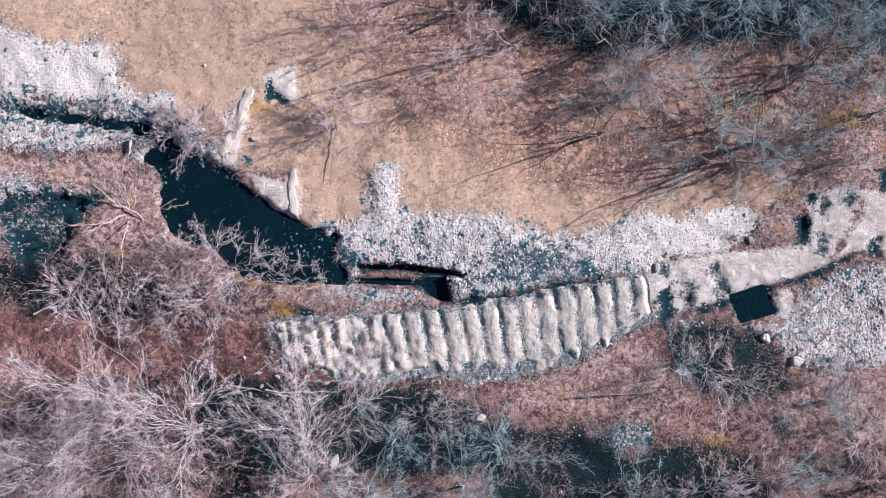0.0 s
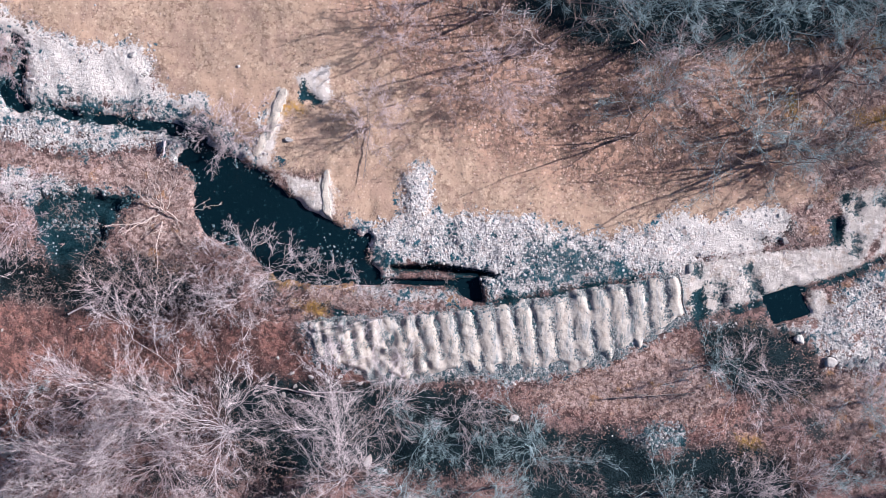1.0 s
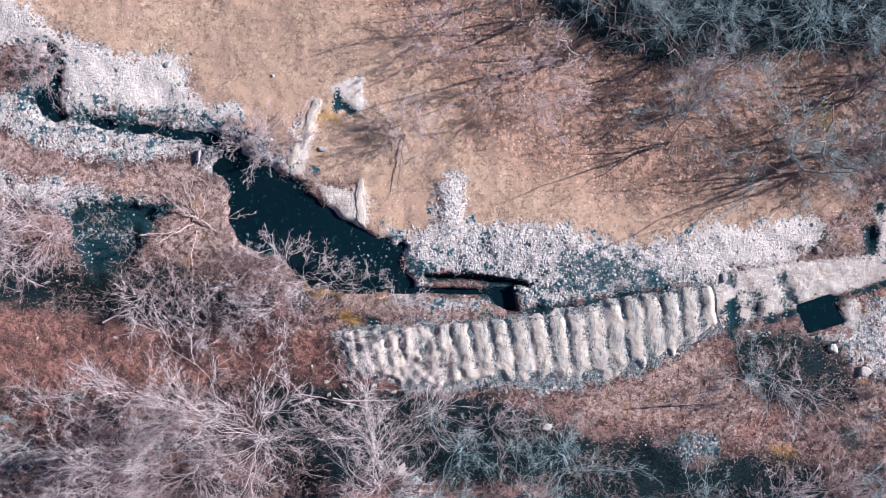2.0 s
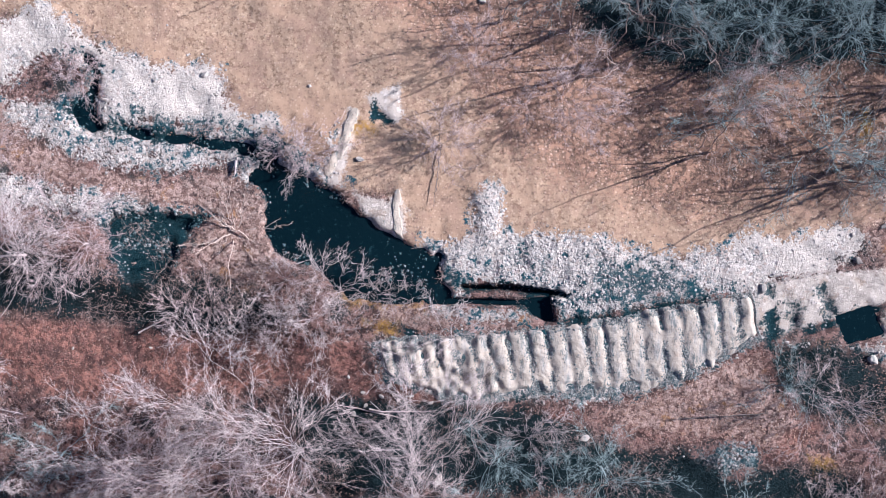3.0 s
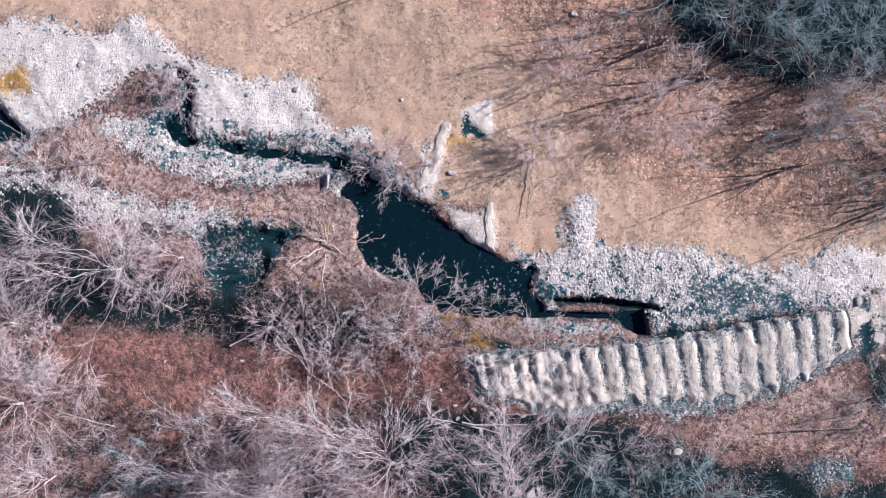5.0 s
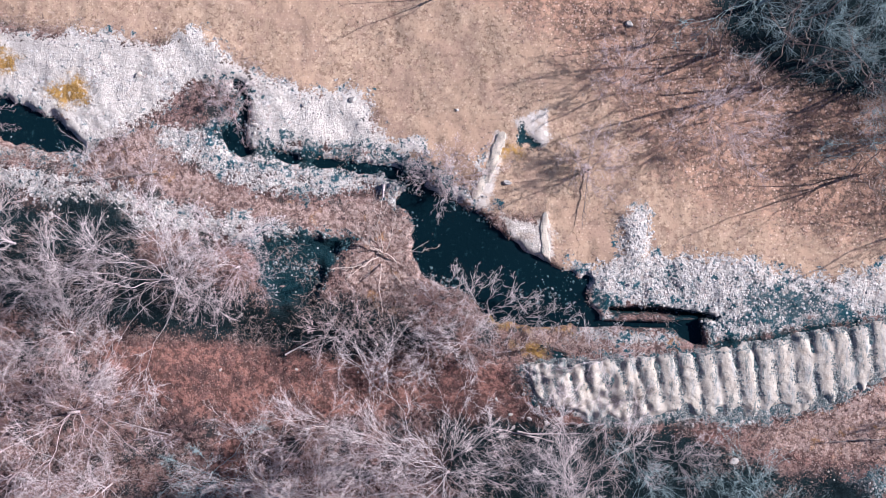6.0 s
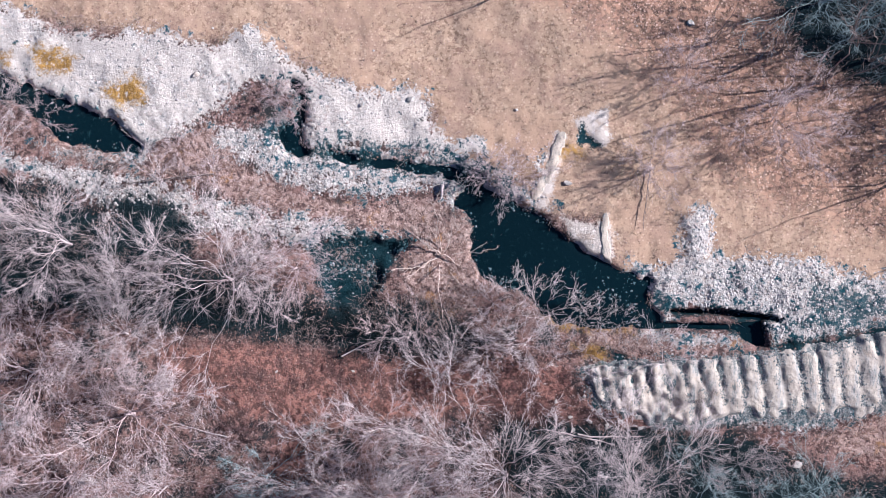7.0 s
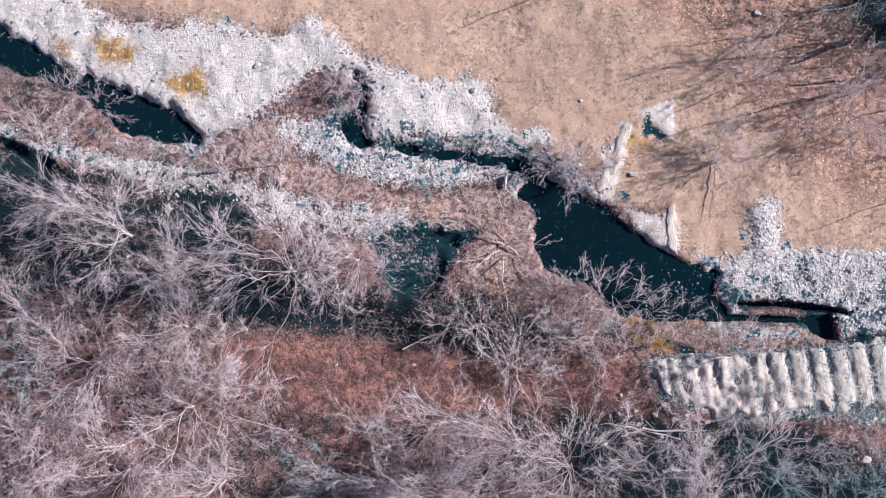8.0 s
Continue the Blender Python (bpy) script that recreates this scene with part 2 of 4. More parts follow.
PALE_LEAF = island_material("bleached_leaves", (0.40, 0.25, 0.19), (0.50, 0.32, 0.25), (0.60, 0.45, 0.39))
STRAW = island_material("dry_grass", (0.38, 0.275, 0.195), (0.52, 0.385, 0.285), (0.62, 0.48, 0.37))
TWIG = island_material("dead_twigs", (0.27, 0.19, 0.175), (0.42, 0.32, 0.30), (0.55, 0.46, 0.44))
TUFT = island_material("moss_tufts", (0.20, 0.11, 0.04), (0.34, 0.195, 0.065), (0.28, 0.17, 0.07))
BARK_PALE = bark_material("pale_bark", (0.60, 0.51, 0.52), (0.39, 0.31, 0.325))
BARK_ROSE = bark_material("rosy_bark", (0.56, 0.45, 0.465), (0.36, 0.275, 0.29))
BARK_GREY = bark_material("teal_grey_bark", (0.37, 0.445, 0.47), (0.14, 0.185, 0.20))
BARK_TAN = bark_material("tan_bark", (0.58, 0.47, 0.43), (0.26, 0.19, 0.165))
BARK_BROWN = bark_material("brown_bark", (0.30, 0.225, 0.205), (0.16, 0.12, 0.11))
BARK_DARK = bark_material("dark_bark", (0.22, 0.175, 0.165), (0.09, 0.075, 0.07))
WATER = water_material()

# ---- the lie of the land ----
ZONES = {}
ZONES["bar_north"] = [-43.55, 15.89, -38.28, 15.23, -36.11, 13.84, -32.74, 13.36, -31.82, 13.96, -28.77, 13.32, -27.25, 12.71, -25.59, 13.9, -24.68, 13.59, -23.32, 12.08, -21.51, 11.16, -19.11, 10.39, -16.12, 10.59, -15.76, 9.03, -14.78, 7.68, -13.15, 7.87, -12.42, 6.85, -14.93, 6.87, -17.91, 7.24, -21.2, 7.43, -22.04, 7.56, -22.26, 10.26, -23.32, 11.11, -25.13, 10.88, -26.79, 9.69, -28.45, 8.64, -29.36, 8.13, -31.49, 7.23, -32.1, 8.35, -33.64, 9.3, -36.09, 10.15, -38.25, 11.2, -40.42, 12.2, -43.53, 14.36]
ZONES["bar_mid"] = [-27.54, 8.63, -24.22, 8.62, -23.46, 6.9, -20.9, 6.47, -16.12, 5.92, -13.74, 5.73, -14.48, 4.99, -16.12, 5.09, -19.1, 4.4, -23.3, 5.22, -25.72, 6.52, -27.23, 7.58]
ZONES["bar_south"] = [-43.18, 9.17, -40.38, 7.63, -37.61, 6.95, -33.01, 6.24, -30.57, 5.78, -27.53, 4.87, -23.9, 3.81, -22.4, 3.96, -19.7, 3.21, -16.71, 2.61, -17.31, 2.01, -20.89, 2.16, -21.19, 1.57, -25.1, 2.76, -29.34, 2.77, -32.08, 3.67, -36.06, 5.49, -39.45, 6.11, -43.17, 7.79]
ZONES["bar_main"] = [-4.4, 1.02, -2.47, 1.31, -2.48, 3.69, -1.44, 4.2, -0.9, 3.84, -1.14, 1.7, 0.04, 1.46, 1.82, 1.52, 3.61, 1.52, 5.68, 0.72, 7.76, 0.51, 10.73, 0.8, 11.64, 1.82, 13.71, 1.22, 16.39, 1.99, 17.81, 1.69, 17.92, 0.62, 16.67, 0.12, 16.52, -0.68, 13.1, -0.98, 12.5, -1.87, 10.41, -1.81, 7.74, -2.1, 4.78, -2.69, 1.96, -3.13, 1.52, -1.74, -1.14, -1.2, -3.5, -1.09, -4.69, -0.02]
ZONES["bar_east"] = [19.64, -3, 21.71, -1.52, 24.95, -0.77, 25.56, -6.56, 22.03, -6.87, 19.67, -6.28, 18.77, -5.09, 17.58, -4.79, 15.2, -5.08, 13.41, -4.49, 13.7, -3.89, 16.68, -4.34, 18.91, -3.89]
ZONES["bar_low"] = [8.41, -10.05, 10.49, -9.44, 12.57, -9.58, 12.28, -10.78, 10.5, -11.69, 9.01, -11.1]
ZONES["rock_plank"] = [-9.05, 7.99, -8.59, 7.99, -8.85, 6.81, -9.21, 5.54, -9.56, 4.22, -10, 4.16, -9.7, 5.55, -9.41, 6.81]
ZONES["rock_bank"] = [-8.78, 3.62, -7.03, 3.18, -6.39, 3.77, -6.11, 2.74, -6.24, 1.04, -7.05, 1.13, -8.06, 2.3]
ZONES["rock_nub"] = [-8.18, 8.64, -7.15, 9.07, -6.42, 9.16, -6.37, 7.74, -6.72, 7.3, -7.59, 8.19]
ZONES["rock_path"] = [12.2, -1.21, 15.48, -0.62, 19.64, -0.33, 20.53, 0.12, 20.47, 2.64, 22.59, 2.79, 25.53, 2.49, 25.54, -0.33, 22.6, -0.48, 20.82, -1.52, 17.86, -2.41, 14.59, -3.44, 12.81, -3.89, 11.9, -2.7]
ZONES["rock_cut"] = [18.9, -2.47, 19.58, -2.56, 19.88, -3.45, 19.41, -3.95, 18.82, -3.75]
ZONES["pool"] = [-14.19, 4.6, -13.15, 4.95, -11.98, 4.76, -9.79, 3.57, -8.2, 2.21, -6.19, 0.75, -4.41, 0.16, -4.42, -0.33, -4.43, -0.91, -3.81, -1.58, -3.78, -1.98, -6.78, -1.94, -8.95, -1.81, -10.82, -0.2, -12.72, 0.44, -13.39, 1.57, -13.3, 3.05]
ZONES["creek"] = [-23.17, 10.93, -22.41, 10.56, -22.29, 9.81, -22.53, 9.06, -22.56, 7.56, -22.04, 7.2, -20.9, 7.13, -17.91, 6.64, -16.42, 6.46, -14.6, 6.3, -13.5, 6.0, -12.9, 5.4, -12.9, 4.83, -13.6, 4.75, -14.0, 5.55, -15.2, 5.95, -19.7, 6.47, -21.2, 6.77, -22.7, 6.9, -23.46, 7.26, -23.97, 8.11, -23.55, 8.62, -22.89, 9.06, -22.71, 9.96]
ZONES["creek_west"] = [-43.53, 13.9, -41.65, 12.9, -39.87, 11.8, -38.39, 11.05, -35.72, 9.92, -33.05, 9.05, -32.05, 8.3, -31.5, 7.3, -32.75, 7.4, -34.5, 7.6, -36.0, 8.15, -36.76, 9.2, -38.4, 10.2, -40.2, 10.95, -43.5, 11.8]
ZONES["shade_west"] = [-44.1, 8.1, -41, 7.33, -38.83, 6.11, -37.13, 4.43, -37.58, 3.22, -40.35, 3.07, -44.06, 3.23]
ZONES["shaded_stones"] = [-21.49, 2.61, -19.1, 2.76, -16.41, 2.4, -17.61, 1.57, -18.2, 0.08, -18.8, -1.41, -20.89, -1.42, -21.79, 0.37, -22.09, 1.86]
ZONES["trench_a"] = [-3.2, -1.23, -0.51, -1.16, 0.9, -1.38, 2.45, -1.61, 2.3, -1.78, 0.61, -1.67, -1.08, -1.48, -3.07, -1.49]
ZONES["trench_b"] = [-4.78, -1.82, -2.5, -1.92, -0.24, -1.99, 1.46, -1.78, 1.74, -3.05, 1.23, -3.11, 0.61, -2.77, 0.18, -2.25, -2.5, -2.21, -4.78, -2.11]
ZONES["trench_c"] = [1.96, -2.98, 4.78, -2.72, 7.74, -2.16, 9.52, -1.92, 9.52, -2.16, 7.74, -2.45, 4.78, -3.04, 2.11, -3.28]
ZONES["pit"] = [16.43, -2.79, 18.22, -2.26, 18.82, -3.66, 17.04, -4.25]
ZONES["hole_a"] = [19.88, 1.31, 20.53, 1.51, 20.65, -0.18, 20, -0.09]
ZONES["hole_b"] = [12.65, -2.55, 13.33, -2.11, 13.4, -3.53, 13.12, -4.78, 12.66, -4.19]
ZONES["hole_c"] = [-8.03, 7.57, -7.65, 8.55, -7.42, 7.89, -6.78, 7.24, -7.54, 7.42]
ZONES["hole_d"] = [24.21, 3.82, 25.24, 3.82, 25.24, 2.7, 24.42, 2.79]
ZONES["hole_e"] = [-6.64, -3.25, -6.21, -3.11, -5.49, -3.68, -6.06, -3.92]
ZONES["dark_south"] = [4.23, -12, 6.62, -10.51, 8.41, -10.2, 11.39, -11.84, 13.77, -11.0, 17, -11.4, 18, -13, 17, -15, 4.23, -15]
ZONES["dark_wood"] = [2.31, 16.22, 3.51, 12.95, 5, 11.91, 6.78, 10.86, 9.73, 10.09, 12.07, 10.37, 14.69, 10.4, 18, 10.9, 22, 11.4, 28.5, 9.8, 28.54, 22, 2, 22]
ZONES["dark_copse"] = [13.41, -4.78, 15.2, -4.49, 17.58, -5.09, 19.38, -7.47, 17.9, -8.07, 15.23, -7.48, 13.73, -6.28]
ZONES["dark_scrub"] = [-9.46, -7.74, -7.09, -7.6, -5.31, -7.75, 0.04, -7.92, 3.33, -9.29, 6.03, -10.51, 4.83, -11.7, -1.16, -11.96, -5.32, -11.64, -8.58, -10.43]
ZONES["moss_a"] = [-33.33, 10.48, -32.42, 10.78, -31.51, 11.38, -30.95, 10.62, -31.01, 9.77, -32.11, 9.65, -33.03, 10.02]
ZONES["moss_b"] = [-37.34, 12.79, -36.26, 12.84, -34.87, 12.16, -35.18, 11.4, -36.71, 11.62]
ZONES["moss_c"] = [-39.49, 12.65, -38.41, 12.49, -38.41, 11.88, -39.18, 11.95]
ZONES["moss_d"] = [-9.52, -1.61, -6.78, -1.83, -5.06, -1.99, -5.21, -2.4, -7.36, -2.3, -9.09, -2.13]
ZONES["moss_e"] = [-9.11, 7.46, -8.18, 7.46, -7.6, 7.01, -8.18, 6.81, -9.06, 6.87]
ZONES["moss_f"] = [15.1, -10.2, 16.3, -10.3, 16.6, -11.0, 15.4, -11.2]
ZONES["tussock_patch"] = [18.02, 1.75, 20.24, 2.35, 20, -0.03, 18.16, 0.12]
ZONES["soil_a"] = [-30.85, -3.34, -24.05, -3.01, -14.89, -3.88, -11.29, -4.44, -8.92, -4.42, -7.43, -6.8, -7.73, -8.31, -10.69, -8.05, -13.08, -6.88, -20.98, -7.56, -26.5, -7.3, -29.59, -6.09]
ZONES["soil_b"] = [10.14, -5.08, 12.52, -4.48, 15.54, -8.67, 13.77, -10.78, 10.79, -9.29, 6.62, -9.3, 4.22, -8.09, 6.6, -6.58]
ZONES["soil_c"] = [-6.47, -3.87, -3.51, -3.57, -4.12, -7.76, -1.15, -7.76, 3.62, -7.48, 2.73, -9.28, -2.94, -8.06, -7.09, -7.75, -7.67, -5.66]
ZONES["soil_d"] = [-24.35, -6.06, -22.2, -6.05, -21.88, -12.43, -24.33, -12.46]
ZONES["hollow"] = [-44.68, 1.88, -33.35, 0.65, -20.99, -2.08, -11.89, -3.85, -7.44, -5, -6.24, -8.29, -10.4, -14.04, -44.54, -14.52]
ZONES["meadow"] = [-43.29, 21.99, 19.23, 21.38, 19.21, 2.93, 15.17, 1.18, 11.11, 1.18, 7.3, 0.44, 4.09, 1.18, 1.45, 1.47, -0.91, 1.18, -1.77, 4, -2.37, 3.85, -2.98, 0.88, -5.34, 0.59, -6.52, 4.16, -10.1, 4.46, -13.11, 5.67, -14.32, 7.48, -15.52, 9.89, -20.94, 11.4, -25.76, 13.81, -28.77, 13.52, -43.29, 16.26]
ZONES["ribs"] = [-7.96, -4.17, -6.18, -3.87, -4.1, -3.75, -1.44, -3.66, 1.82, -3.34, 4.78, -2.93, 8.04, -2.31, 10.26, -1.86, 11.9, -1.51, 12.66, -3.89, 10.44, -5.14, 8.68, -6.28, 6.6, -6.8, 3.62, -7.39, 0.64, -7.11, -2.93, -7.7, -5.01, -7, -7.08, -6.02]
ZONES["leaf_wood"] = [-9.5, 15.6, -9.5, 22, 28.49, 22, 28.53, 2.93, 19.65, 2.94, 15.21, 3.24, 12.26, 2.9, 9.29, 2.3, 5.72, 3.2, 2.43, 4.4, -0.6, 6.2, -3.2, 10.3, -5.5, 12.6]
ZONES["rock_fan"] = [11.03, 0.86, 11.63, 1.76, 13.71, 1.22, 16.39, 1.99, 17.81, 1.69, 17.92, 0.62, 16.67, 0.12, 16.52, -0.68, 13.1, -0.98, 11.6, -1.36, 10.12, -0.62]
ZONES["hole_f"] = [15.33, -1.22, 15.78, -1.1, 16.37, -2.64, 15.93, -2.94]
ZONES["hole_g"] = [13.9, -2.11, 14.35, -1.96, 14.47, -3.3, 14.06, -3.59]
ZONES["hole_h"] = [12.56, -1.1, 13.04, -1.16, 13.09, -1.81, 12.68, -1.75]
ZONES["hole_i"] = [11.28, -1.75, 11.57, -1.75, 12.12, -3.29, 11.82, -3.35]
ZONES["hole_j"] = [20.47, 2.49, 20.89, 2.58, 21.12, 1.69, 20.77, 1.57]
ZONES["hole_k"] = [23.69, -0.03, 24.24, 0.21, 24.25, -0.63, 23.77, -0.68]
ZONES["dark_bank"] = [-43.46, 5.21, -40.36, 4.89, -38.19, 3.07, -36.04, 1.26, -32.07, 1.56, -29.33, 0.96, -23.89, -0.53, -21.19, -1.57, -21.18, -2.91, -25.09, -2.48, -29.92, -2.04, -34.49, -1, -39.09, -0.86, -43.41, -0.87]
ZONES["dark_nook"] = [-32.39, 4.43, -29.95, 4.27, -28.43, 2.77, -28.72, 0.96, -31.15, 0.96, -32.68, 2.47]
ZONES["bar_sill"] = [-3.78, -2.27, 0.18, -2.37, 0.61, -3.06, -0.52, -3.27, -3.92, -3.15]
ZONES["trench_d"] = [14.59, -3.53, 17.86, -2.5, 20.83, -1.6, 22.6, -0.77, 22.68, -0.92, 20.97, -1.81, 18.01, -2.73, 14.89, -3.83]
ZONES["moss_i"] = [21.7, 11.69, 23.75, 11.97, 24.05, 10.49, 21.99, 10.2]
ZONES["moss_j"] = [17.59, 7.85, 18.23, 7.85, 18.24, 6.45, 17.73, 6.36]
ZONES["moss_k"] = [20.83, 6.8, 23.18, 6.94, 23.76, 6.05, 21.42, 6.05]
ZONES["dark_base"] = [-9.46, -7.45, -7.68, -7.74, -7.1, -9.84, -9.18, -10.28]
ZONES["bar_plank"] = [-10.46, 6.53, -9.49, 6.93, -9.7, 4.96, -10.17, 4.66]
ZONES["soil_e"] = [-13.51, -4.9, -11.7, -3.97, -8.7, -4.24, -7.65, -5.74, -7.05, -7.4, -8.4, -7.71, -10.79, -6.84, -12.9, -6.26]
ZONES["moss_l"] = [-8.23, -3.18, -6.35, -3.11, -6.21, -3.69, -7.65, -3.76]
ZONES["stain_a"] = [3.16, 0.29, 5.53, 0.44, 8.17, -0.45, 10.81, -1.18, 10.22, -1.92, 7.57, -2.36, 4.62, -2.37, 2.26, -2.52, 1.82, -1.93, 3.44, -1.34]
ZONES["stain_b"] = [1.82, -1.93, 4.03, -2.37, 7.28, -2.36, 10.81, -1.62, 10.81, -1.86, 7.28, -2.87, 4.04, -2.96, 1.82, -2.81]
ZONES["stain_c"] = [12.82, -3.54, 13.91, -3.39, 14.65, -3.98, 14.08, -5.17, 13.19, -4.72]
ZONES["stain_d"] = [-0.97, 0.73, 0.21, 0.58, 0.79, -0.16, -0.68, -0.16]

ZONES["tussock"] = [-36, 8.2, -31.5, 7.2, -27.2, 8.6, -25.5, 6.3, -22, 4.6, -18, 4.2, -14.2, 4.9, -13.3, 3, -13.2, 1.2, -13, -0.4, -14.2, -1.6, -16.2, -1.4, -17, 0.2, -16.6, 2.2, -20, 3.2, -24, 4.2, -29, 5.6, -36, 7]
ZONES["tussock_east"] = [-7.4, -2.3, -3.6, -2.2, 0.4, -2.5, 0.6, -3.3, -3.8, -3.4, -7.4, -3.6]
ZONES["tussock_low"] = [19.5, -6.2, 25.5, -6, 26.5, -10.5, 21, -10.5, 18.5, -8.5]
ZONES["crack"] = [23.3, 2.5, 23.6, 2.4, 23.2, 1.2, 22.5, 0.1, 21.9, -1.2, 21.6, -1.1, 22.2, 0.2, 22.9, 1.3]
ZONES["hole_l"] = [21.2, 2.6, 21.6, 2.4, 21.5, 1.3, 21.1, 1.4]
ZONES["hole_m"] = [21.15, 0.5, 21.45, 0.5, 21.35, -0.7, 21.05, -0.6]
ZONES["hole_n"] = [22.5, 2.6, 23.0, 2.5, 22.8, 1.9, 22.4, 2.0]
ZONES["rubble_shade_e"] = [-17, 6.9, -13, 6.9, -11.4, 6.1, -11.4, 4.9, -12.8, 4.9, -13.6, 4.9, -15, 5.5]
ZONES["stain_f"] = [-21.8, 7.6, -20, 8.0, -17.5, 7.7, -15, 7.2, -15, 6.5, -18, 6.7, -21.8, 7.2]
ZONES["stain_g"] = [-20.5, 5.2, -18.8, 5.2, -18.6, 4.5, -20.2, 4.5]
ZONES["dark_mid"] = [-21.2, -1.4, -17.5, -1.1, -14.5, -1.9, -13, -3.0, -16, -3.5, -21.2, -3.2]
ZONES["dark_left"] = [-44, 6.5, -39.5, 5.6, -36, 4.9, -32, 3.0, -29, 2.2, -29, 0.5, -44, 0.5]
ZONES["tussock_slope"] = [9.5, -5.5, 12.3, -5, 14.6, -8.2, 13.2, -9.8, 10.5, -8.9, 6.8, -8.9, 4.6, -8, 7, -7]
ZONES["rubble_shade_h"] = [-5, 0.2, -3.4, -0.5, -2.6, -1.2, -4, -1.9, -5, -1.5]
ZONES["tussock_top"] = [18.5, 3, 25.5, 3.2, 27, 9, 19, 9.5]
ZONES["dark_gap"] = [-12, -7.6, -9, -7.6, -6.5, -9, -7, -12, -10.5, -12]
ZONES["shoal"] = [-7.9, 0.5, -4.6, 0.0, -4.3, -1.2, -6.2, -1.6, -8.3, -0.9]
ZONES["moss_m"] = [17.9, -7.2, 18.5, -7.3, 18.8, -8.2, 18.0, -8.4]

GRAVEL = ("bar_north", "bar_mid", "bar_south", "bar_main", "bar_east", "bar_low", "bar_sill", "rubble_shade_e", "bar_plank", "rock_fan", "ribs")
ROCK = ("rock_plank", "rock_nub", "rock_bank", "rock_path", "rock_cut")
WET = ("pool", "creek", "creek_west")
# shallow cuts; their shade is mostly put into the ground colour
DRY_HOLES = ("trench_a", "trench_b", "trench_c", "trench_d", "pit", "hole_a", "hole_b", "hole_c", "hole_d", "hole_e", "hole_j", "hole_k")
# gaps of the path: their shade painted teal, along with a few teal stains
STAIN_SHADE = ("hole_f", "hole_g", "hole_h", "hole_i", "hole_l", "hole_m", "hole_n")
# dark of rib grooves and shaded rubble painted in with damp teal patches
DAMP_SHADE = ("stain_a", "stain_b", "stain_c", "stain_d", "rubble_shade_e", "stain_f", "stain_g", "rubble_shade_h", "bar_low", "ribs")
# stony ground painted dark for the shade that trees cast on it
SHADE_PATCHES = ("shaded_stones", "shade_west")
# zones whose colour carries the shade of trees and dark undergrowth
FLOOR_SHADE = ("dark_bank", "dark_nook", "dark_south", "dark_copse", "dark_scrub", "dark_wood", "dark_base", "dark_mid", "dark_left", "dark_gap")
MOSS = ("moss_a", "moss_b", "moss_c", "moss_d", "moss_e", "moss_f", "moss_m", "moss_i", "moss_j", "moss_k", "moss_l")
SOIL = ("soil_a", "soil_b", "soil_c", "soil_d", "soil_e")
LATTICE = np.random.default_rng(7).random((256, 256))


def value_noise(x, y, size):
    """Smooth noise from 0 to 1, with lumps of that size."""
    u, v = np.asarray(x) / size + 61.3, np.asarray(y) / size + 37.7
    i, j = np.floor(u).astype(int), np.floor(v).astype(int)
    f, g = u - i, v - j
    f, g = f * f * (3 - 2 * f), g * g * (3 - 2 * g)
    a, b = LATTICE[i % 256, j % 256], LATTICE[(i + 1) % 256, j % 256]
    c, d = LATTICE[i % 256, (j + 1) % 256], LATTICE[(i + 1) % 256, (j + 1) % 256]
    return (a * (1 - f) + b * f) * (1 - g) + (c * (1 - f) + d * f) * g


def inside(name, x, y):
    """Metres from the outline of a zone, positive within it."""
    p = np.array(ZONES[name], float).reshape(-1, 2)
    x, y = np.asarray(x, float), np.asarray(y, float)
    best, odd = np.full(x.shape, 1e9), np.zeros(x.shape, bool)
    for (ax, ay), (bx, by) in zip(p, np.roll(p, -1, 0)):
        dx, dy = bx - ax, by - ay
        s = np.clip(((x - ax) * dx + (y - ay) * dy) / (dx * dx + dy * dy + 1e-9), 0, 1)
        best = np.minimum(best, (x - ax - s * dx) ** 2 + (y - ay - s * dy) ** 2)
        if ay != by:
            odd ^= ((ay > y) != (by > y)) & (x < ax + (y - ay) * dx / dy)
    return np.where(odd, 1, -1) * np.sqrt(best)


def any_of(names, x, y):
    return np.max([inside(n, x, y) for n in names], 0)


def step(a, b, v):
    s = np.clip((v - a) / (b - a), 0, 1)
    return s * s * (3 - 2 * s)


def base_height(x, y):
    """The broad rises and falls, without the cuts."""
    h = 0.55 * np.exp(-((x - 4) / 11) ** 2 - ((y + 2) / 5) ** 2) + 0.05 * np.clip(x - 6, 0, 20) - 0.35 * step(-8, -16, x)
    return h


def bed_height(x, y):
    """The even bed on which the worn ribs of the ledge stand."""
    return base_height(x, y) + 0.2


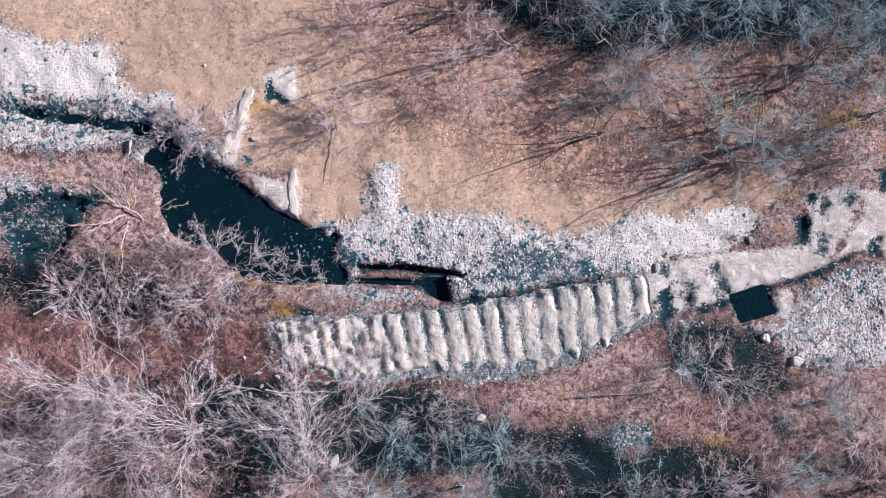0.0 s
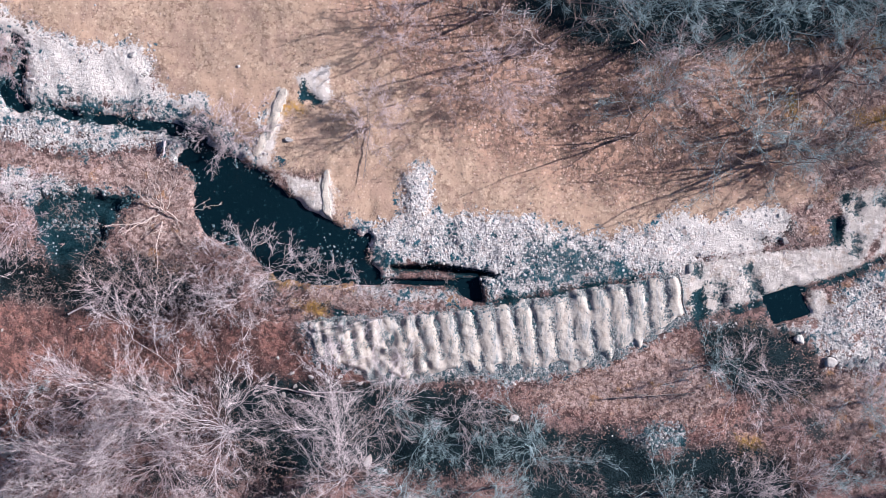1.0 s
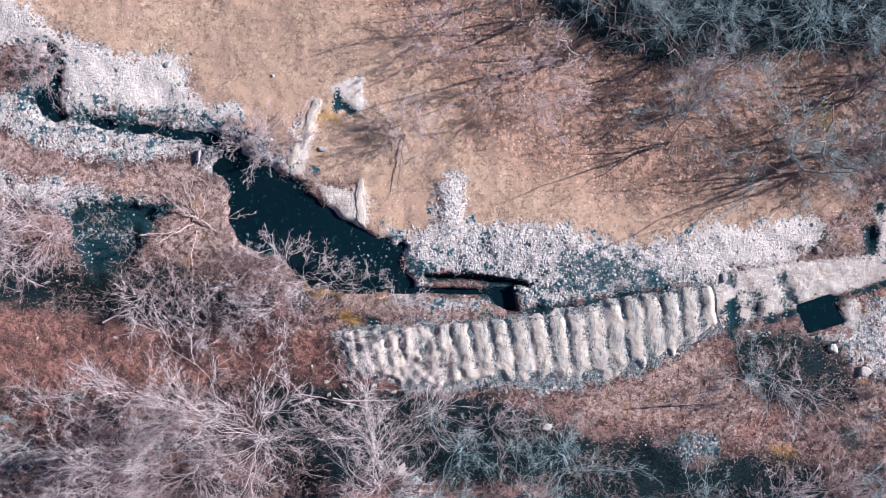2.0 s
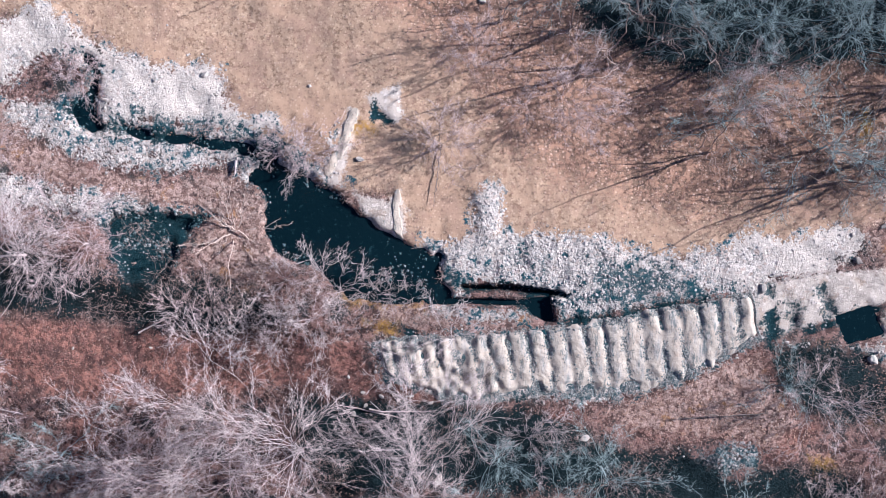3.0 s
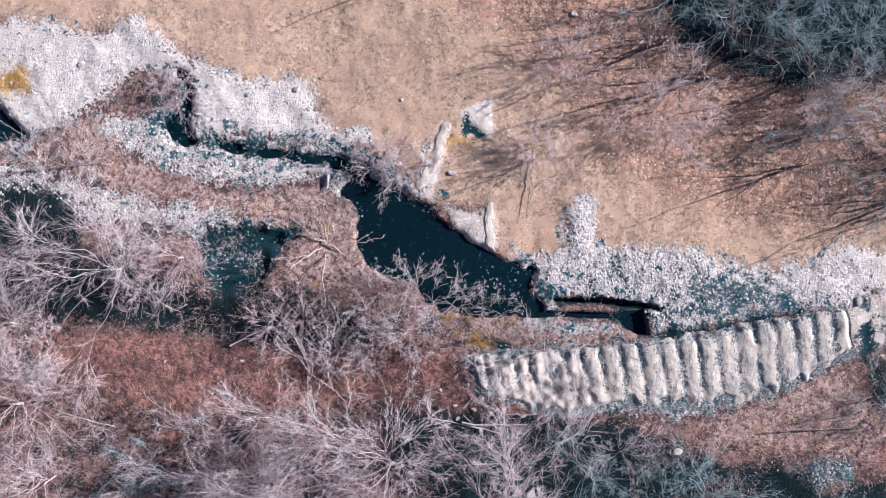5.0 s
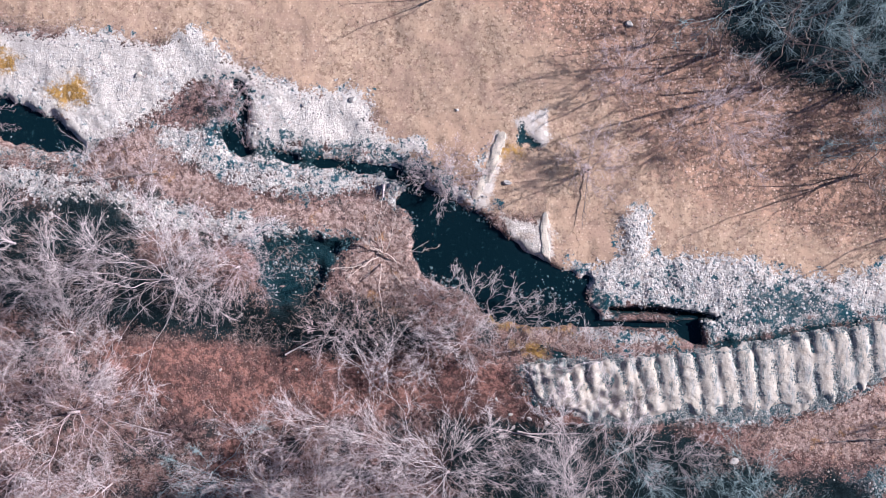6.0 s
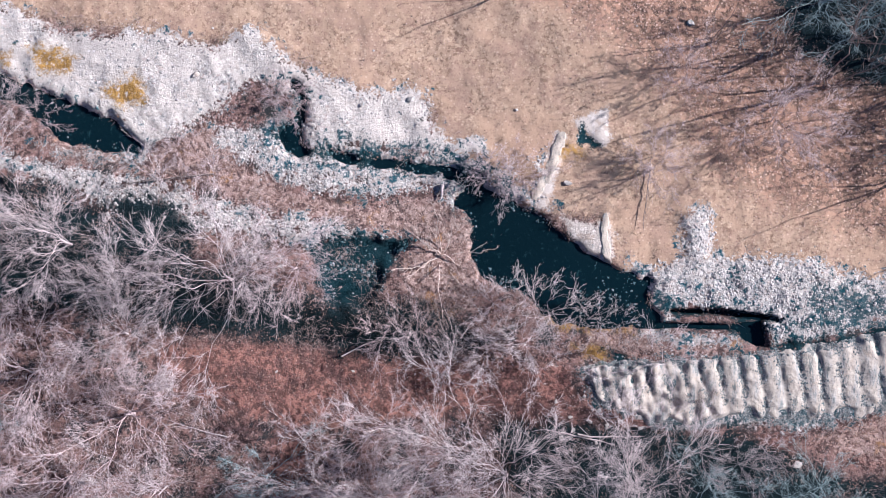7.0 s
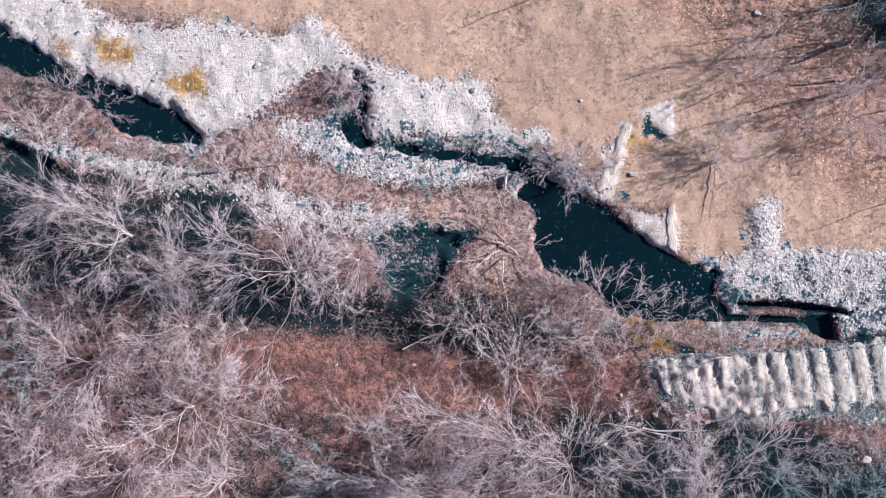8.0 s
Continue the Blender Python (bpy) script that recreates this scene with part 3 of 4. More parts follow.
def height(x, y):
    x, y = np.asarray(x, float), np.asarray(y, float)
    h = base_height(x, y) - 1.15 * step(-1.2, 1.2, inside("hollow", x, y)) * step(0.2, -9.0, inside("ribs", x, y))
    h = h + 0.25 * (value_noise(x, y, 5.0) - 0.5) + 0.12 * (value_noise(x, y, 1.3) - 0.5) + 0.06 * (value_noise(x, y, 0.45) - 0.5)
    g = np.maximum(any_of(GRAVEL, x, y), any_of(ROCK, x, y))
    h = h + step(-0.3, 0.5, g) * (0.10 + (0.15 - 0.08 * step(-0.1, 0.3, any_of(ROCK, x, y))) * (value_noise(x + 9, y, 0.7) - 0.5) + 0.07 * (value_noise(x, y + 9, 0.33) - 0.5))
    bed = step(-1.3, 0.2, inside("ribs", x, y))
    h = h * (1 - bed) + bed * (bed_height(x, y) + 0.10 * (value_noise(x, y, 0.5) - 0.5))
    wob = 0.55 * (value_noise(x, y, 0.9) - 0.5) + 0.45 * (value_noise(x, y, 0.42) - 0.5)
    h = h - 0.35 * step(-0.2, 0.6, any_of(SHADE_PATCHES, x, y) + wob)
    h = h - 0.48 * step(-0.42, 0.12, np.maximum(any_of(("pool", "creek_west"), x, y), inside("creek", x, y) - 0.17) + 0.7 * wob)
    h = h - 0.14 * step(-0.2, 0.24, any_of(DRY_HOLES, x, y) + 0.8 * wob)
    h = h - 0.55 * step(-0.10, 0.08, any_of(("trench_a", "trench_b"), x, y))
    return h - 0.12 * step(-0.2, 0.2, any_of(STAIN_SHADE, x, y)) - 0.30 * step(-0.1, 0.12, inside("pit", x, y))


def mesh_from(name, verts, faces, material, smooth=False):
    me = bpy.data.meshes.new(name)
    me.from_pydata(np.asarray(verts).tolist(), [], np.asarray(faces).tolist() if not isinstance(faces, list) else faces)
    me.materials.append(material)
    if smooth:
        me.polygons.foreach_set("use_smooth", [True] * len(me.polygons))
    me.update()
    return me


def grid_faces(nx, ny):
    k = (np.arange(ny - 1)[:, None] * nx + np.arange(nx - 1)).ravel()
    return np.stack([k, k + 1, k + nx + 1, k + nx], 1)


def build_ground():
    fx = np.concatenate([np.arange(-50, -6.01, 0.17), np.arange(-6, 3, 0.085), np.arange(3.0, 33.01, 0.17)])
    fy = np.concatenate([np.arange(-22, -4.01, 0.17), np.arange(-4, -0.6, 0.085), np.arange(-0.6, 24.01, 0.17)])
    far = np.array([6, 20, 60, 200, 700, 2500.0])
    gx = np.concatenate([fx[0] - far[::-1], fx, fx[-1] + far])
    gy = np.concatenate([fy[0] - far[::-1], fy, fy[-1] + far])
    x, y = (a.ravel() for a in np.meshgrid(gx, gy))
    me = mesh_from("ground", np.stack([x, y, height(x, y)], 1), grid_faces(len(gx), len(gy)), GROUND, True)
    for key, d in (("gravel", np.maximum(np.maximum(np.minimum(any_of(GRAVEL, x, y) - 0.2, 0.28), any_of(("bar_north", "bar_main", "ribs"), x, y)), np.minimum(any_of(GRAVEL, x, y), any_of(WET, x, y)) + 0.9)), ("rock", np.minimum(any_of(ROCK, x, y) + 0.08, -inside("crack", x, y))), ("wet_shade", np.maximum(np.maximum(any_of(WET, x, y) + 0.08, any_of(DRY_HOLES, x, y) + 0.05), any_of(SHADE_PATCHES, x, y))), ("floor_shade", any_of(FLOOR_SHADE, x, y) + 0.5),
                   ("moss", any_of(MOSS, x, y)), ("soil", any_of(SOIL, x, y)), ("tussock", any_of(("tussock", "tussock_east", "tussock_low", "tussock_slope", "tussock_top", "tussock_patch", "bar_east", "crack"), x, y)), ("stain_shade", any_of(STAIN_SHADE, x, y) + 0.05), ("damp_shade", any_of(DAMP_SHADE, x, y)), ("sandy", any_of(("bar_north", "rock_fan"), x, y)), ("meadow", inside("meadow", x, y) + 0.7), ("leaf_wood", inside("leaf_wood", x, y))):
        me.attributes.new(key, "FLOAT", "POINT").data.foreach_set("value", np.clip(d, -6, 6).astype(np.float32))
    tagged(new("ground", me), "dry meadow, leaf litter and pale stony bars of a creek valley", "ground", kind="structure")


build_ground()


def build_water(zone, name, label, level, grow=0.45):
    """A sheet of still water that reaches a little under the banks."""
    p = np.array(ZONES[zone], float).reshape(-1, 2)
    x0, y0, x1, y1 = *(p.min(0) - 0.5), *(p.max(0) + 0.5)
    gx, gy = np.arange(x0, x1, 0.25), np.arange(y0, y1, 0.25)
    x, y = (a.ravel() for a in np.meshgrid(gx, gy))
    keep = inside(zone, x, y) > -grow
    f = grid_faces(len(gx), len(gy))
    f = f[keep[f].all(1)]
    used, back = np.unique(f, return_inverse=True)
    z = base_height(x, y)[used] + level
    me = mesh_from(name, np.stack([x[used], y[used], z], 1), back.reshape(-1, 4), WATER, True)
    tagged(new(name, me), label, "water", kind="structure")


build_water("pool", "water_pool", "dark teal pool of still creek water", -0.21)
build_water("creek", "water_creek", "narrow dark creek between stony bars", -0.21)
build_water("creek_west", "water_creek_west", "dark creek running beside a pale stony bar", -0.19)
# added dark sheet for the pit's shade, drawn with the water material
build_water("pit", "pit_shade", "dark sheet standing in for the shade of a square pit beside the rock path", -0.19, 0.5)
build_water("trench_b", "water_trench", "dark water in a cut along the rock ledge", -0.30, 0.3)


# ---- helpers for things ----
def part(name, me, parent, label=""):
    ob = new(name, me)
    ob.parent = parent
    return tagged(ob, label)


LEDGE_TOP = np.array([-7.66, -4.05, -6.18, -3.87, -4.4, -3.75, -2.33, -3.66, -0.4, -3.51, 1.67, -3.28, 3.74, -3.01, 5.82, -2.66, 7.89, -2.28, 9.97, -1.86, 11.96, -1.45], float).reshape(-1, 2)
LEDGE_LOW = np.array([-6.93, -5.9, -5.37, -6.85, -3.68, -7.42, -1.89, -7.36, 0.19, -7.05, 2.27, -7.17, 4.36, -7.12, 6.45, -6.74, 8.52, -6.1, 10.44, -5.2, 12.57, -4.01], float).reshape(-1, 2)
RIBS = 21


def ledge_at(u, v):
    """The ledge's surface: u counts the ribs along it, v runs from their heads to their feet."""
    k = u / RIBS * (len(LEDGE_TOP) - 1)
    at = [np.interp(k, range(len(LEDGE_TOP)), LEDGE_TOP[:, c]) * (1 - v) + np.interp(k, range(len(LEDGE_LOW)), LEDGE_LOW[:, c]) * v for c in (0, 1)]
    wild = step(10, 4, u)
    run = 4.0 * v
    sway = value_noise(run + 3 * wild, u * 0.3, 1.5) - 0.5
    x = at[0] + (0.22 + 0.5 * wild) * sway
    y = at[1] + 0.22 * (value_noise(u * 0.9, v * 0 + 4, 0.5) - 0.5) * (1 - v) + 0.5 * (value_noise(u * 0.9, v * 0 + 9, 0.45) - 0.5) * v
    cut = np.round(u)
    off = np.abs(u - cut + 0.10 * (value_noise(run, cut * 7.3, 0.6) - 0.5)) * 0.94
    wide = 0.05 + 0.08 * value_noise(run, cut * 3.7 + 50, 0.5) + 0.09 * value_noise(run, cut * 2.3 + 80, 0.18)
    deep = (0.035 + 0.095 * step(0.7, 0.0, v)) * step(0.22, 0.60, value_noise(run + 20, cut * 5.1, 1.0)) * (1 - 0.3 * wild) + 0.02
    z = 0.135 - 0.02 * np.cos(2 * np.pi * (u - cut)) - deep * np.exp(-(off / wide) ** 2)
    z = z + (0.06 + 0.08 * wild) * (value_noise(x, y, 0.75) - 0.5) + (0.05 + 0.20 * wild) * (value_noise(x, y, 0.36) - 0.5) + 0.02 * (value_noise(x, y, 0.13) - 0.5)
    ragged = 0.10 * (value_noise(x, y, 0.5) - 0.5)
    z = z - 0.26 * step(0.10, 0.0, v + 0.9 * ragged) - 0.30 * step(0.80, 1.0, v + 1.6 * ragged)
    z = z - 0.3 * step(0.35, 0.0, u) - 0.22 * step(RIBS - 0.5, RIBS, u)
    return x, y, bed_height(x, y) + z


def build_ribs():
    ledge = tagged(new("rock_ledge"), "ledge of bleached bedrock worn into parallel rounded ribs", "rock ledge", kind="")
    ledge.location = (1, -5, 0)
    for i in range(RIBS):
        V, U = np.meshgrid(np.linspace(0, 1, 64), np.linspace(i - 0.5, i + 0.5, 17) if 0 < i < RIBS - 1 else (np.linspace(0, 0.5, 9) if i == 0 else np.linspace(i - 0.5, RIBS, 25)), indexing="ij")
        x, y, z = ledge_at(U, V)
        part("rib", mesh_from("rib", np.stack([x.ravel() - 1, y.ravel() + 5, z.ravel()], 1), grid_faces(U.shape[1], 64)[:, ::-1], RIB, True), ledge)


build_ribs()


# ---- bare trees and shrubs ----
def unit(v):
    return v / (np.linalg.norm(v, axis=-1, keepdims=True) + 1e-9)


def tubes(O, D, L, R0, R1, bend, points, sides, crook=None):
    """Tapered, bent stems: their rings of vertices and quads, and the stems' middle lines."""
    n = len(O)
    s = np.linspace(0, 1, points)
    line = O[:, None] + (L[:, None, None] * s[None, :, None]) * D[:, None] + (L[:, None, None] * (s ** 2)[None, :, None]) * bend[:, None]
    if crook is not None:
        rng, amount = crook
        wander = np.cumsum(rng.normal(size=(n, points, 3)), 1) * (s[None, :, None] > 0)
        line = line + amount * L[:, None, None] * wander
    u = unit(np.cross(D, np.where(np.abs(D[:, 2:]) > 0.8, [[1.0, 0, 0]], [[0, 0, 1.0]])))
    v = np.cross(D, u)
    a = np.arange(sides) * 2 * np.pi / sides
    r = R0[:, None] * (1 - s) + R1[:, None] * s
    ring = line[:, :, None] + r[:, :, None, None] * (np.cos(a)[:, None] * u[:, None, None] + np.sin(a)[:, None] * v[:, None, None])
    k = np.arange(n * points).reshape(n, points)[:, :-1, None] * sides
    i, j = np.arange(sides), (np.arange(sides) + 1) % sides
    faces = np.stack([k + i, k + j, k + sides + j, k + sides + i], -1).reshape(-1, 4)
    return ring.reshape(-1, 3), faces, line


def spikes(rng, O, D, L, R):
    """The last, thinnest twigs: three-sided, running to a point."""
    n = len(O)
    u = unit(np.cross(D, np.where(np.abs(D[:, 2:]) > 0.8, [[1.0, 0, 0]], [[0, 0, 1.0]])))
    v = np.cross(D, u)
    ring = [O + R[:, None] * (math.cos(a) * u + math.sin(a) * v) for a in (0, 2.1, 4.2)]
    k = np.arange(n)[:, None] * 4
    return np.stack([*ring, O + L[:, None] * D], 1).reshape(-1, 3), np.concatenate([k + f for f in ([0, 1, 3], [1, 2, 3], [2, 0, 3])])


def shoots(rng, line, L, R, per, start, lift, wide, ratio, thin):
    """Side shoots of stems: where they spring, which way, how long and how thick."""
    n, points = line.shape[:2]
    who = np.repeat(np.arange(n), per)
    s = start + (1 - start) * rng.random(len(who)) ** 0.8
    f = s * (points - 1)
    i = np.minimum(f.astype(int), points - 2)
    w = (f - i)[:, None]
    O = line[who, i] * (1 - w) + line[who, i + 1] * w
    along = unit(line[who, i + 1] - line[who, i])
    D = unit(along + wide * rng.normal(size=(len(who), 3)) + np.array([0, 0, lift]))
    length = L[who] * ratio * (1.15 - 0.6 * s) * rng.uniform(0.6, 1.25, len(who))
    return O, D, length, R[who] * thin * (1.1 - 0.5 * s)


def tree_meshes(seed, tall, limbs, spread, trunk, lean, bark, orders=(8, 7, 5), thick=1.0, fine=1.0, steep=1.0, crook=1.0):
    """Meshes of one bare tree: trunk, limbs, and its crown of branches and twigs."""
    rng = np.random.default_rng(seed)
    lean = np.array([*lean, 0.0])
    O = np.array([[0, 0, -0.3]])
    D = unit(np.array([[0, 0, 1.0]]) + 0.35 * lean)
    r = (0.013 * tall + 0.02) * thick
    tv, tf, tl = tubes(O, D, np.array([tall * trunk + 0.3]), np.array([r * 1.3]), np.array([r * 0.8]), 0.12 * rng.normal(size=(1, 3)), 6, 8)
    out = [("trunk", tv, tf)]
    turn = np.arange(limbs) * 2.4 + rng.uniform(0, 6)
    up = steep * rng.uniform(0.5, 1.9, limbs) / spread
    D = unit(np.stack([np.cos(turn), np.sin(turn), up], 1) + lean * 1.1)
    s = rng.uniform(0.3 if trunk > 0.2 else 0.1, 1.0, limbs)
    s[0] = 1.0
    at = tl[0][np.minimum((s * 5).astype(int), 5)]
    L = tall * rng.uniform(0.55, 0.95, limbs) * (1 - 0.3 * trunk)
    R = r * rng.uniform(0.22, 0.42, limbs)
    lv, lf, ll = tubes(at, D, L, R, R * 0.3, 0.28 * rng.normal(size=(limbs, 3)) + np.stack([np.cos(turn), np.sin(turn), 0 * turn], 1) * 0.25, 10, 6, (rng, 0.034 * crook))
    q, m = len(lv) // limbs, len(lf) // limbs
    for i in range(limbs):
        out.append(("limb", lv[i * q:(i + 1) * q], lf[i * m:(i + 1) * m] - i * q))
    line, LL, RR, base = ll, L, R * 0.85, 0
    V, Fs = [], []
    for per, start, lift, wide, ratio, thin, points, floor, bent in (
            (orders[0], 0.10, 0.10, 0.40, 0.56, 0.55, 6, 0.015 * fine, 0.036 * crook), (orders[1], 0.08, 0.06, 0.42, 0.60, 0.55, 4, 0.0095 * fine, 0.06 * crook)):
        O, D, L2, R2 = shoots(rng, line, LL, RR, per, start, lift, wide, ratio, thin)
        R2 = np.maximum(R2, floor)
        v, f, line = tubes(O, D, L2, R2, R2 * 0.5, 0.22 * rng.normal(size=O.shape), points, 3, (rng, bent))
        V.append(v), Fs.extend((f + base).tolist())
        base += len(v)
        LL, RR = L2, R2
    O, D, L2, R2 = shoots(rng, line, LL, RR, orders[2], 0.10, 0.03, 0.42, 0.80, 0.7)
    v, f = spikes(rng, O, D, L2, np.maximum(R2, 0.0075 * fine))
    V.append(v), Fs.extend((f + base).tolist())
    out.append(("crown", np.concatenate(V), Fs))
    return [(n, mesh_from(n, v, f, bark, True)) for n, v, f in out]


MODELS = {}


def model(key, *args, **kw):
    MODELS[key] = tree_meshes(*args, **kw)


model("ash", 31, 6.8, 11, 1.3, 0.28, (0.0, 0.0), BARK_PALE, orders=(8, 8, 8), thick=0.58, fine=0.85, steep=1.5)
model("ash_leaning", 32, 7.6, 12, 1.25, 0.22, (-0.55, 0.30), BARK_PALE, orders=(8, 8, 8), thick=0.58, fine=0.85, steep=1.5)
model("rosy", 33, 6.2, 10, 1.35, 0.22, (-0.1, 0.0), BARK_ROSE, orders=(8, 8, 5), thick=0.7)
model("rosy_wide", 34, 5.8, 11, 1.5, 0.18, (-0.3, 0.1), BARK_ROSE, orders=(7, 8, 5), thick=0.75)
model("grey", 35, 6.2, 8, 1.35, 0.28, (0.1, 0.0), BARK_GREY, orders=(8, 6, 6), thick=0.8, fine=0.9, crook=1.5)
model("grey_wide", 36, 5.8, 9, 1.5, 0.22, (-0.1, -0.15), BARK_GREY, orders=(8, 6, 6), thick=0.8, fine=0.9, crook=1.5)
model("thicket", 37, 2.6, 12, 1.2, 0.06, (0.0, 0.0), BARK_ROSE, orders=(6, 6, 5), thick=0.45, fine=0.75)
model("thicket_pale", 38, 3.0, 11, 1.3, 0.06, (-0.2, 0.1), BARK_PALE, orders=(6, 5, 5), thick=0.5, fine=0.75)
model("sapling", 39, 4.2, 6, 0.8, 0.35, (0.0, 0.0), BARK_PALE, orders=(6, 5, 4), thick=0.5)
model("whip", 43, 3.6, 6, 0.7, 0.10, (0.0, 0.55), BARK_PALE, orders=(6, 5, 3), thick=0.42, fine=0.8)
model("star", 44, 2.1, 13, 2.2, 0.05, (-0.1, 0.0), BARK_TAN, orders=(4, 3, 3), thick=1.7, fine=0.8)
model("dark_shrub", 40, 3.2, 9, 1.0, 0.12, (0.0, 0.0), BARK_DARK, orders=(6, 4, 3), thick=1.0)
model("stems", 42, 5.2, 6, 0.55, 0.05, (0.0, 0.0), BARK_BROWN, orders=(3, 2, 1), thick=1.6, fine=0.8, steep=2.2)
model("haze", 41, 5.0, 10, 0.8, 0.22, (0.12, 0.12), BARK_ROSE, orders=(8, 8, 11), thick=0.42, fine=0.58)


def plant(key, name, label, category, group, x, y, size=1.0, turn=0.0):
    tree = tagged(new(name), label, category, group)
    tree.matrix_basis = Matrix.Translation((x, y, float(height(x, y)))) @ Matrix.Rotation(radians(turn), 4, "Z") @ Matrix.Scale(size, 4)
    for n, me in MODELS[key]:
        part(n, me, tree)
    return tree


for key, x, y, size, turn in (
        ("ash_leaning", -11.59, -10.17, 1.05, 0),
        ("ash", -26.22, 0.35, 1, 40),
        ("rosy_wide", -32.07, -7.03, 1.1, 200),
        ("ash_leaning", -34.92, 2.2, 0.8, 0),
        ("ash_leaning", -32.4, -2.73, 0.7, 300),
        ("rosy", -37.07, -4.6, 0.9, 30),
        ("rosy_wide", -35.47, -10.43, 0.9, 90),
        ("rosy", -39.86, -9.54, 0.9, 10),
        ("rosy", -15.5, -11.76, 0.9, 70),
        ("ash_leaning", -18.2, -11.8, 0.8, 10),
        ("ash", -20.3, -12.6, 0.7, 200),
        ("ash", -30.19, -10.99, 0.75, 150),):
    plant(key, "tree", "bare tree with pale spreading branches on the low wooded bank", "tree", "low bank trees", x, y, size, turn)
for key, x, y, size, turn in (
        ("grey", -40.84, -4.62, 0.6, 0),
        ("grey_wide", -24.65, -10.33, 0.65, 80),
        ("rosy_wide", -19.14, -8.16, 0.7, 20),
        ("rosy", -38.97, -1.52, 0.6, 50),
        ("rosy", -22.83, 0.97, 0.6, 20),
        ("rosy_wide", -41.44, -8.32, 0.7, 180),
        ("haze", -33.33, -4.58, 0.6, 0),):
    plant(key, "tree", "bare grey tree with fine twigs on the low wooded bank", "tree", "low bank trees", x, y, size, turn)
for key, x, y, size, turn in (
        ("thicket_pale", -10.8, -3.0, 0.95, 0),
        ("thicket_pale", -12.7, -3.35, 0.8, 70),
        ("thicket_pale", -14.6, -3.9, 0.8, 60),
        ("thicket", -18.2, -2.6, 0.8, 10),
        ("thicket", -16.4, -2.4, 0.6, 210),
        ("dark_shrub", -1.9, -5.9, 0.5, 40),):
    plant(key, "shrub", "tangled bare shrub on the bank of the pool", "shrub", "pool bank shrubs", x, y, size, turn)
for key, x, y, size, turn in (
        ("whip", -9.5, -1.55, 0.95, 0),
        ("whip", -10.75, -0.7, 0.78, 25),
        ("whip", -8.1, -1.7, 0.72, -30),
        ("whip", -6.9, -1.95, 0.6, 10),
        ("whip", -5.8, -2.0, 0.5, -20),
        ("whip", -3.7, -4.0, 0.95, -8),
        ("whip", -5.8, -7.2, 0.9, 20),
        ("whip", -3.5, -7.3, 0.75, -20),
        ("thicket_pale", -12.4, -0.9, 0.6, 300),):
    plant(key, "shrub", "pale slender shrub leaning over the bank", "shrub", "pool bank shrubs", x, y, size, turn)
plant("star", "shrub", "low tan shrub with limbs spread like a star among dead leaves", "shrub", "creek shrubs", -15.2, 1.6, 1.3, 0)
for key, x, y, size, turn in (
        ("thicket_pale", -38.55, 9.9, 0.75, 0),
        ("thicket", -37.01, 9.13, 0.6, 90),
        ("thicket", -23.2, 9.9, 0.7, 40),
        ("thicket", -24.1, 10.27, 0.5, 90),
        ("thicket_pale", -12.2, 5.75, 0.75, 0),
        ("thicket", -11.3, 5.75, 0.75, 120),
        ("thicket", -12.7, 6.5, 0.55, 60),
        ("thicket", -29.36, 7.29, 0.6, 60),
        ("thicket", -27.53, 6.07, 0.5, 60),):
    plant(key, "shrub", "pinkish bare shrub at the edge of the creek", "shrub", "creek shrubs", x, y, size, turn)
for key, x, y, size, turn in (
        ("ash_leaning", -5.77, -12.53, 0.85, -60),
        ("grey", -1.15, -10.4, 0.5, 40),
        ("sapling", 1.53, -8.38, 0.5, 0),
        ("grey", 4.23, -10.8, 0.62, 150),
        ("grey_wide", -2.65, -12.85, 0.6, 100),
        ("grey", 2.43, -12.89, 0.55, 10),
        ("grey", 11.1, -13.19, 0.6, 0),
        ("thicket_pale", 0.34, -9.27, 0.7, 10),
):
    plant(key, "tree", "bare tree of the scrub below the rock ledge", "tree", "scrub trees", x, y, size, turn)
for key, x, y, size, turn in (
        ("grey", 13.6, -6.4, 0.38, 0),
        ("whip", 15.2, -6.7, 0.9, 50),
        ("whip", 16.9, -7.2, 0.8, 100),
        ("grey", 21.45, -8.36, 0.4, 0),
        ("thicket", 23.52, -10.14, 1.1, 60),
        ("thicket_pale", 18.22, -12.55, 1, 10),
        ("dark_shrub", 23.82, -12.82, 1.2, 0),
        ("grey_wide", 20.58, -11.94, 0.45, 90),
        ("thicket_pale", 15.26, -13.16, 1, 20),
        ("thicket", 22.62, -6.87, 0.9, 40),):
    plant(key, "shrub", "bare twiggy shrub on the leafy slope", "shrub", "slope shrubs", x, y, size, turn)
for key, x, y, size, turn in (
        ("grey", 8.11, 13.4, 0.7, 0),
        ("grey", 4.8, 14.8, 0.8, 240),
        ("grey", 12.56, 12.48, 0.7, 30),
        ("grey", 16.99, 11.86, 0.75, 140),
        ("grey_wide", 19.34, 13.03, 0.8, 200),
        ("grey_wide", 23.31, 12.12, 0.8, 80),
        ("grey", 24.78, 9.15, 0.5, 30),
        ("grey", 21.98, 14.5, 0.9, 60),
        ("grey", 11.07, 14.57, 0.8, 200),
        ("grey", 9.59, 11.61, 0.5, 100),):
    plant(key, "tree", "teal-grey bare tree at the edge of the wood", "tree", "wood edge trees", x, y, size, turn)
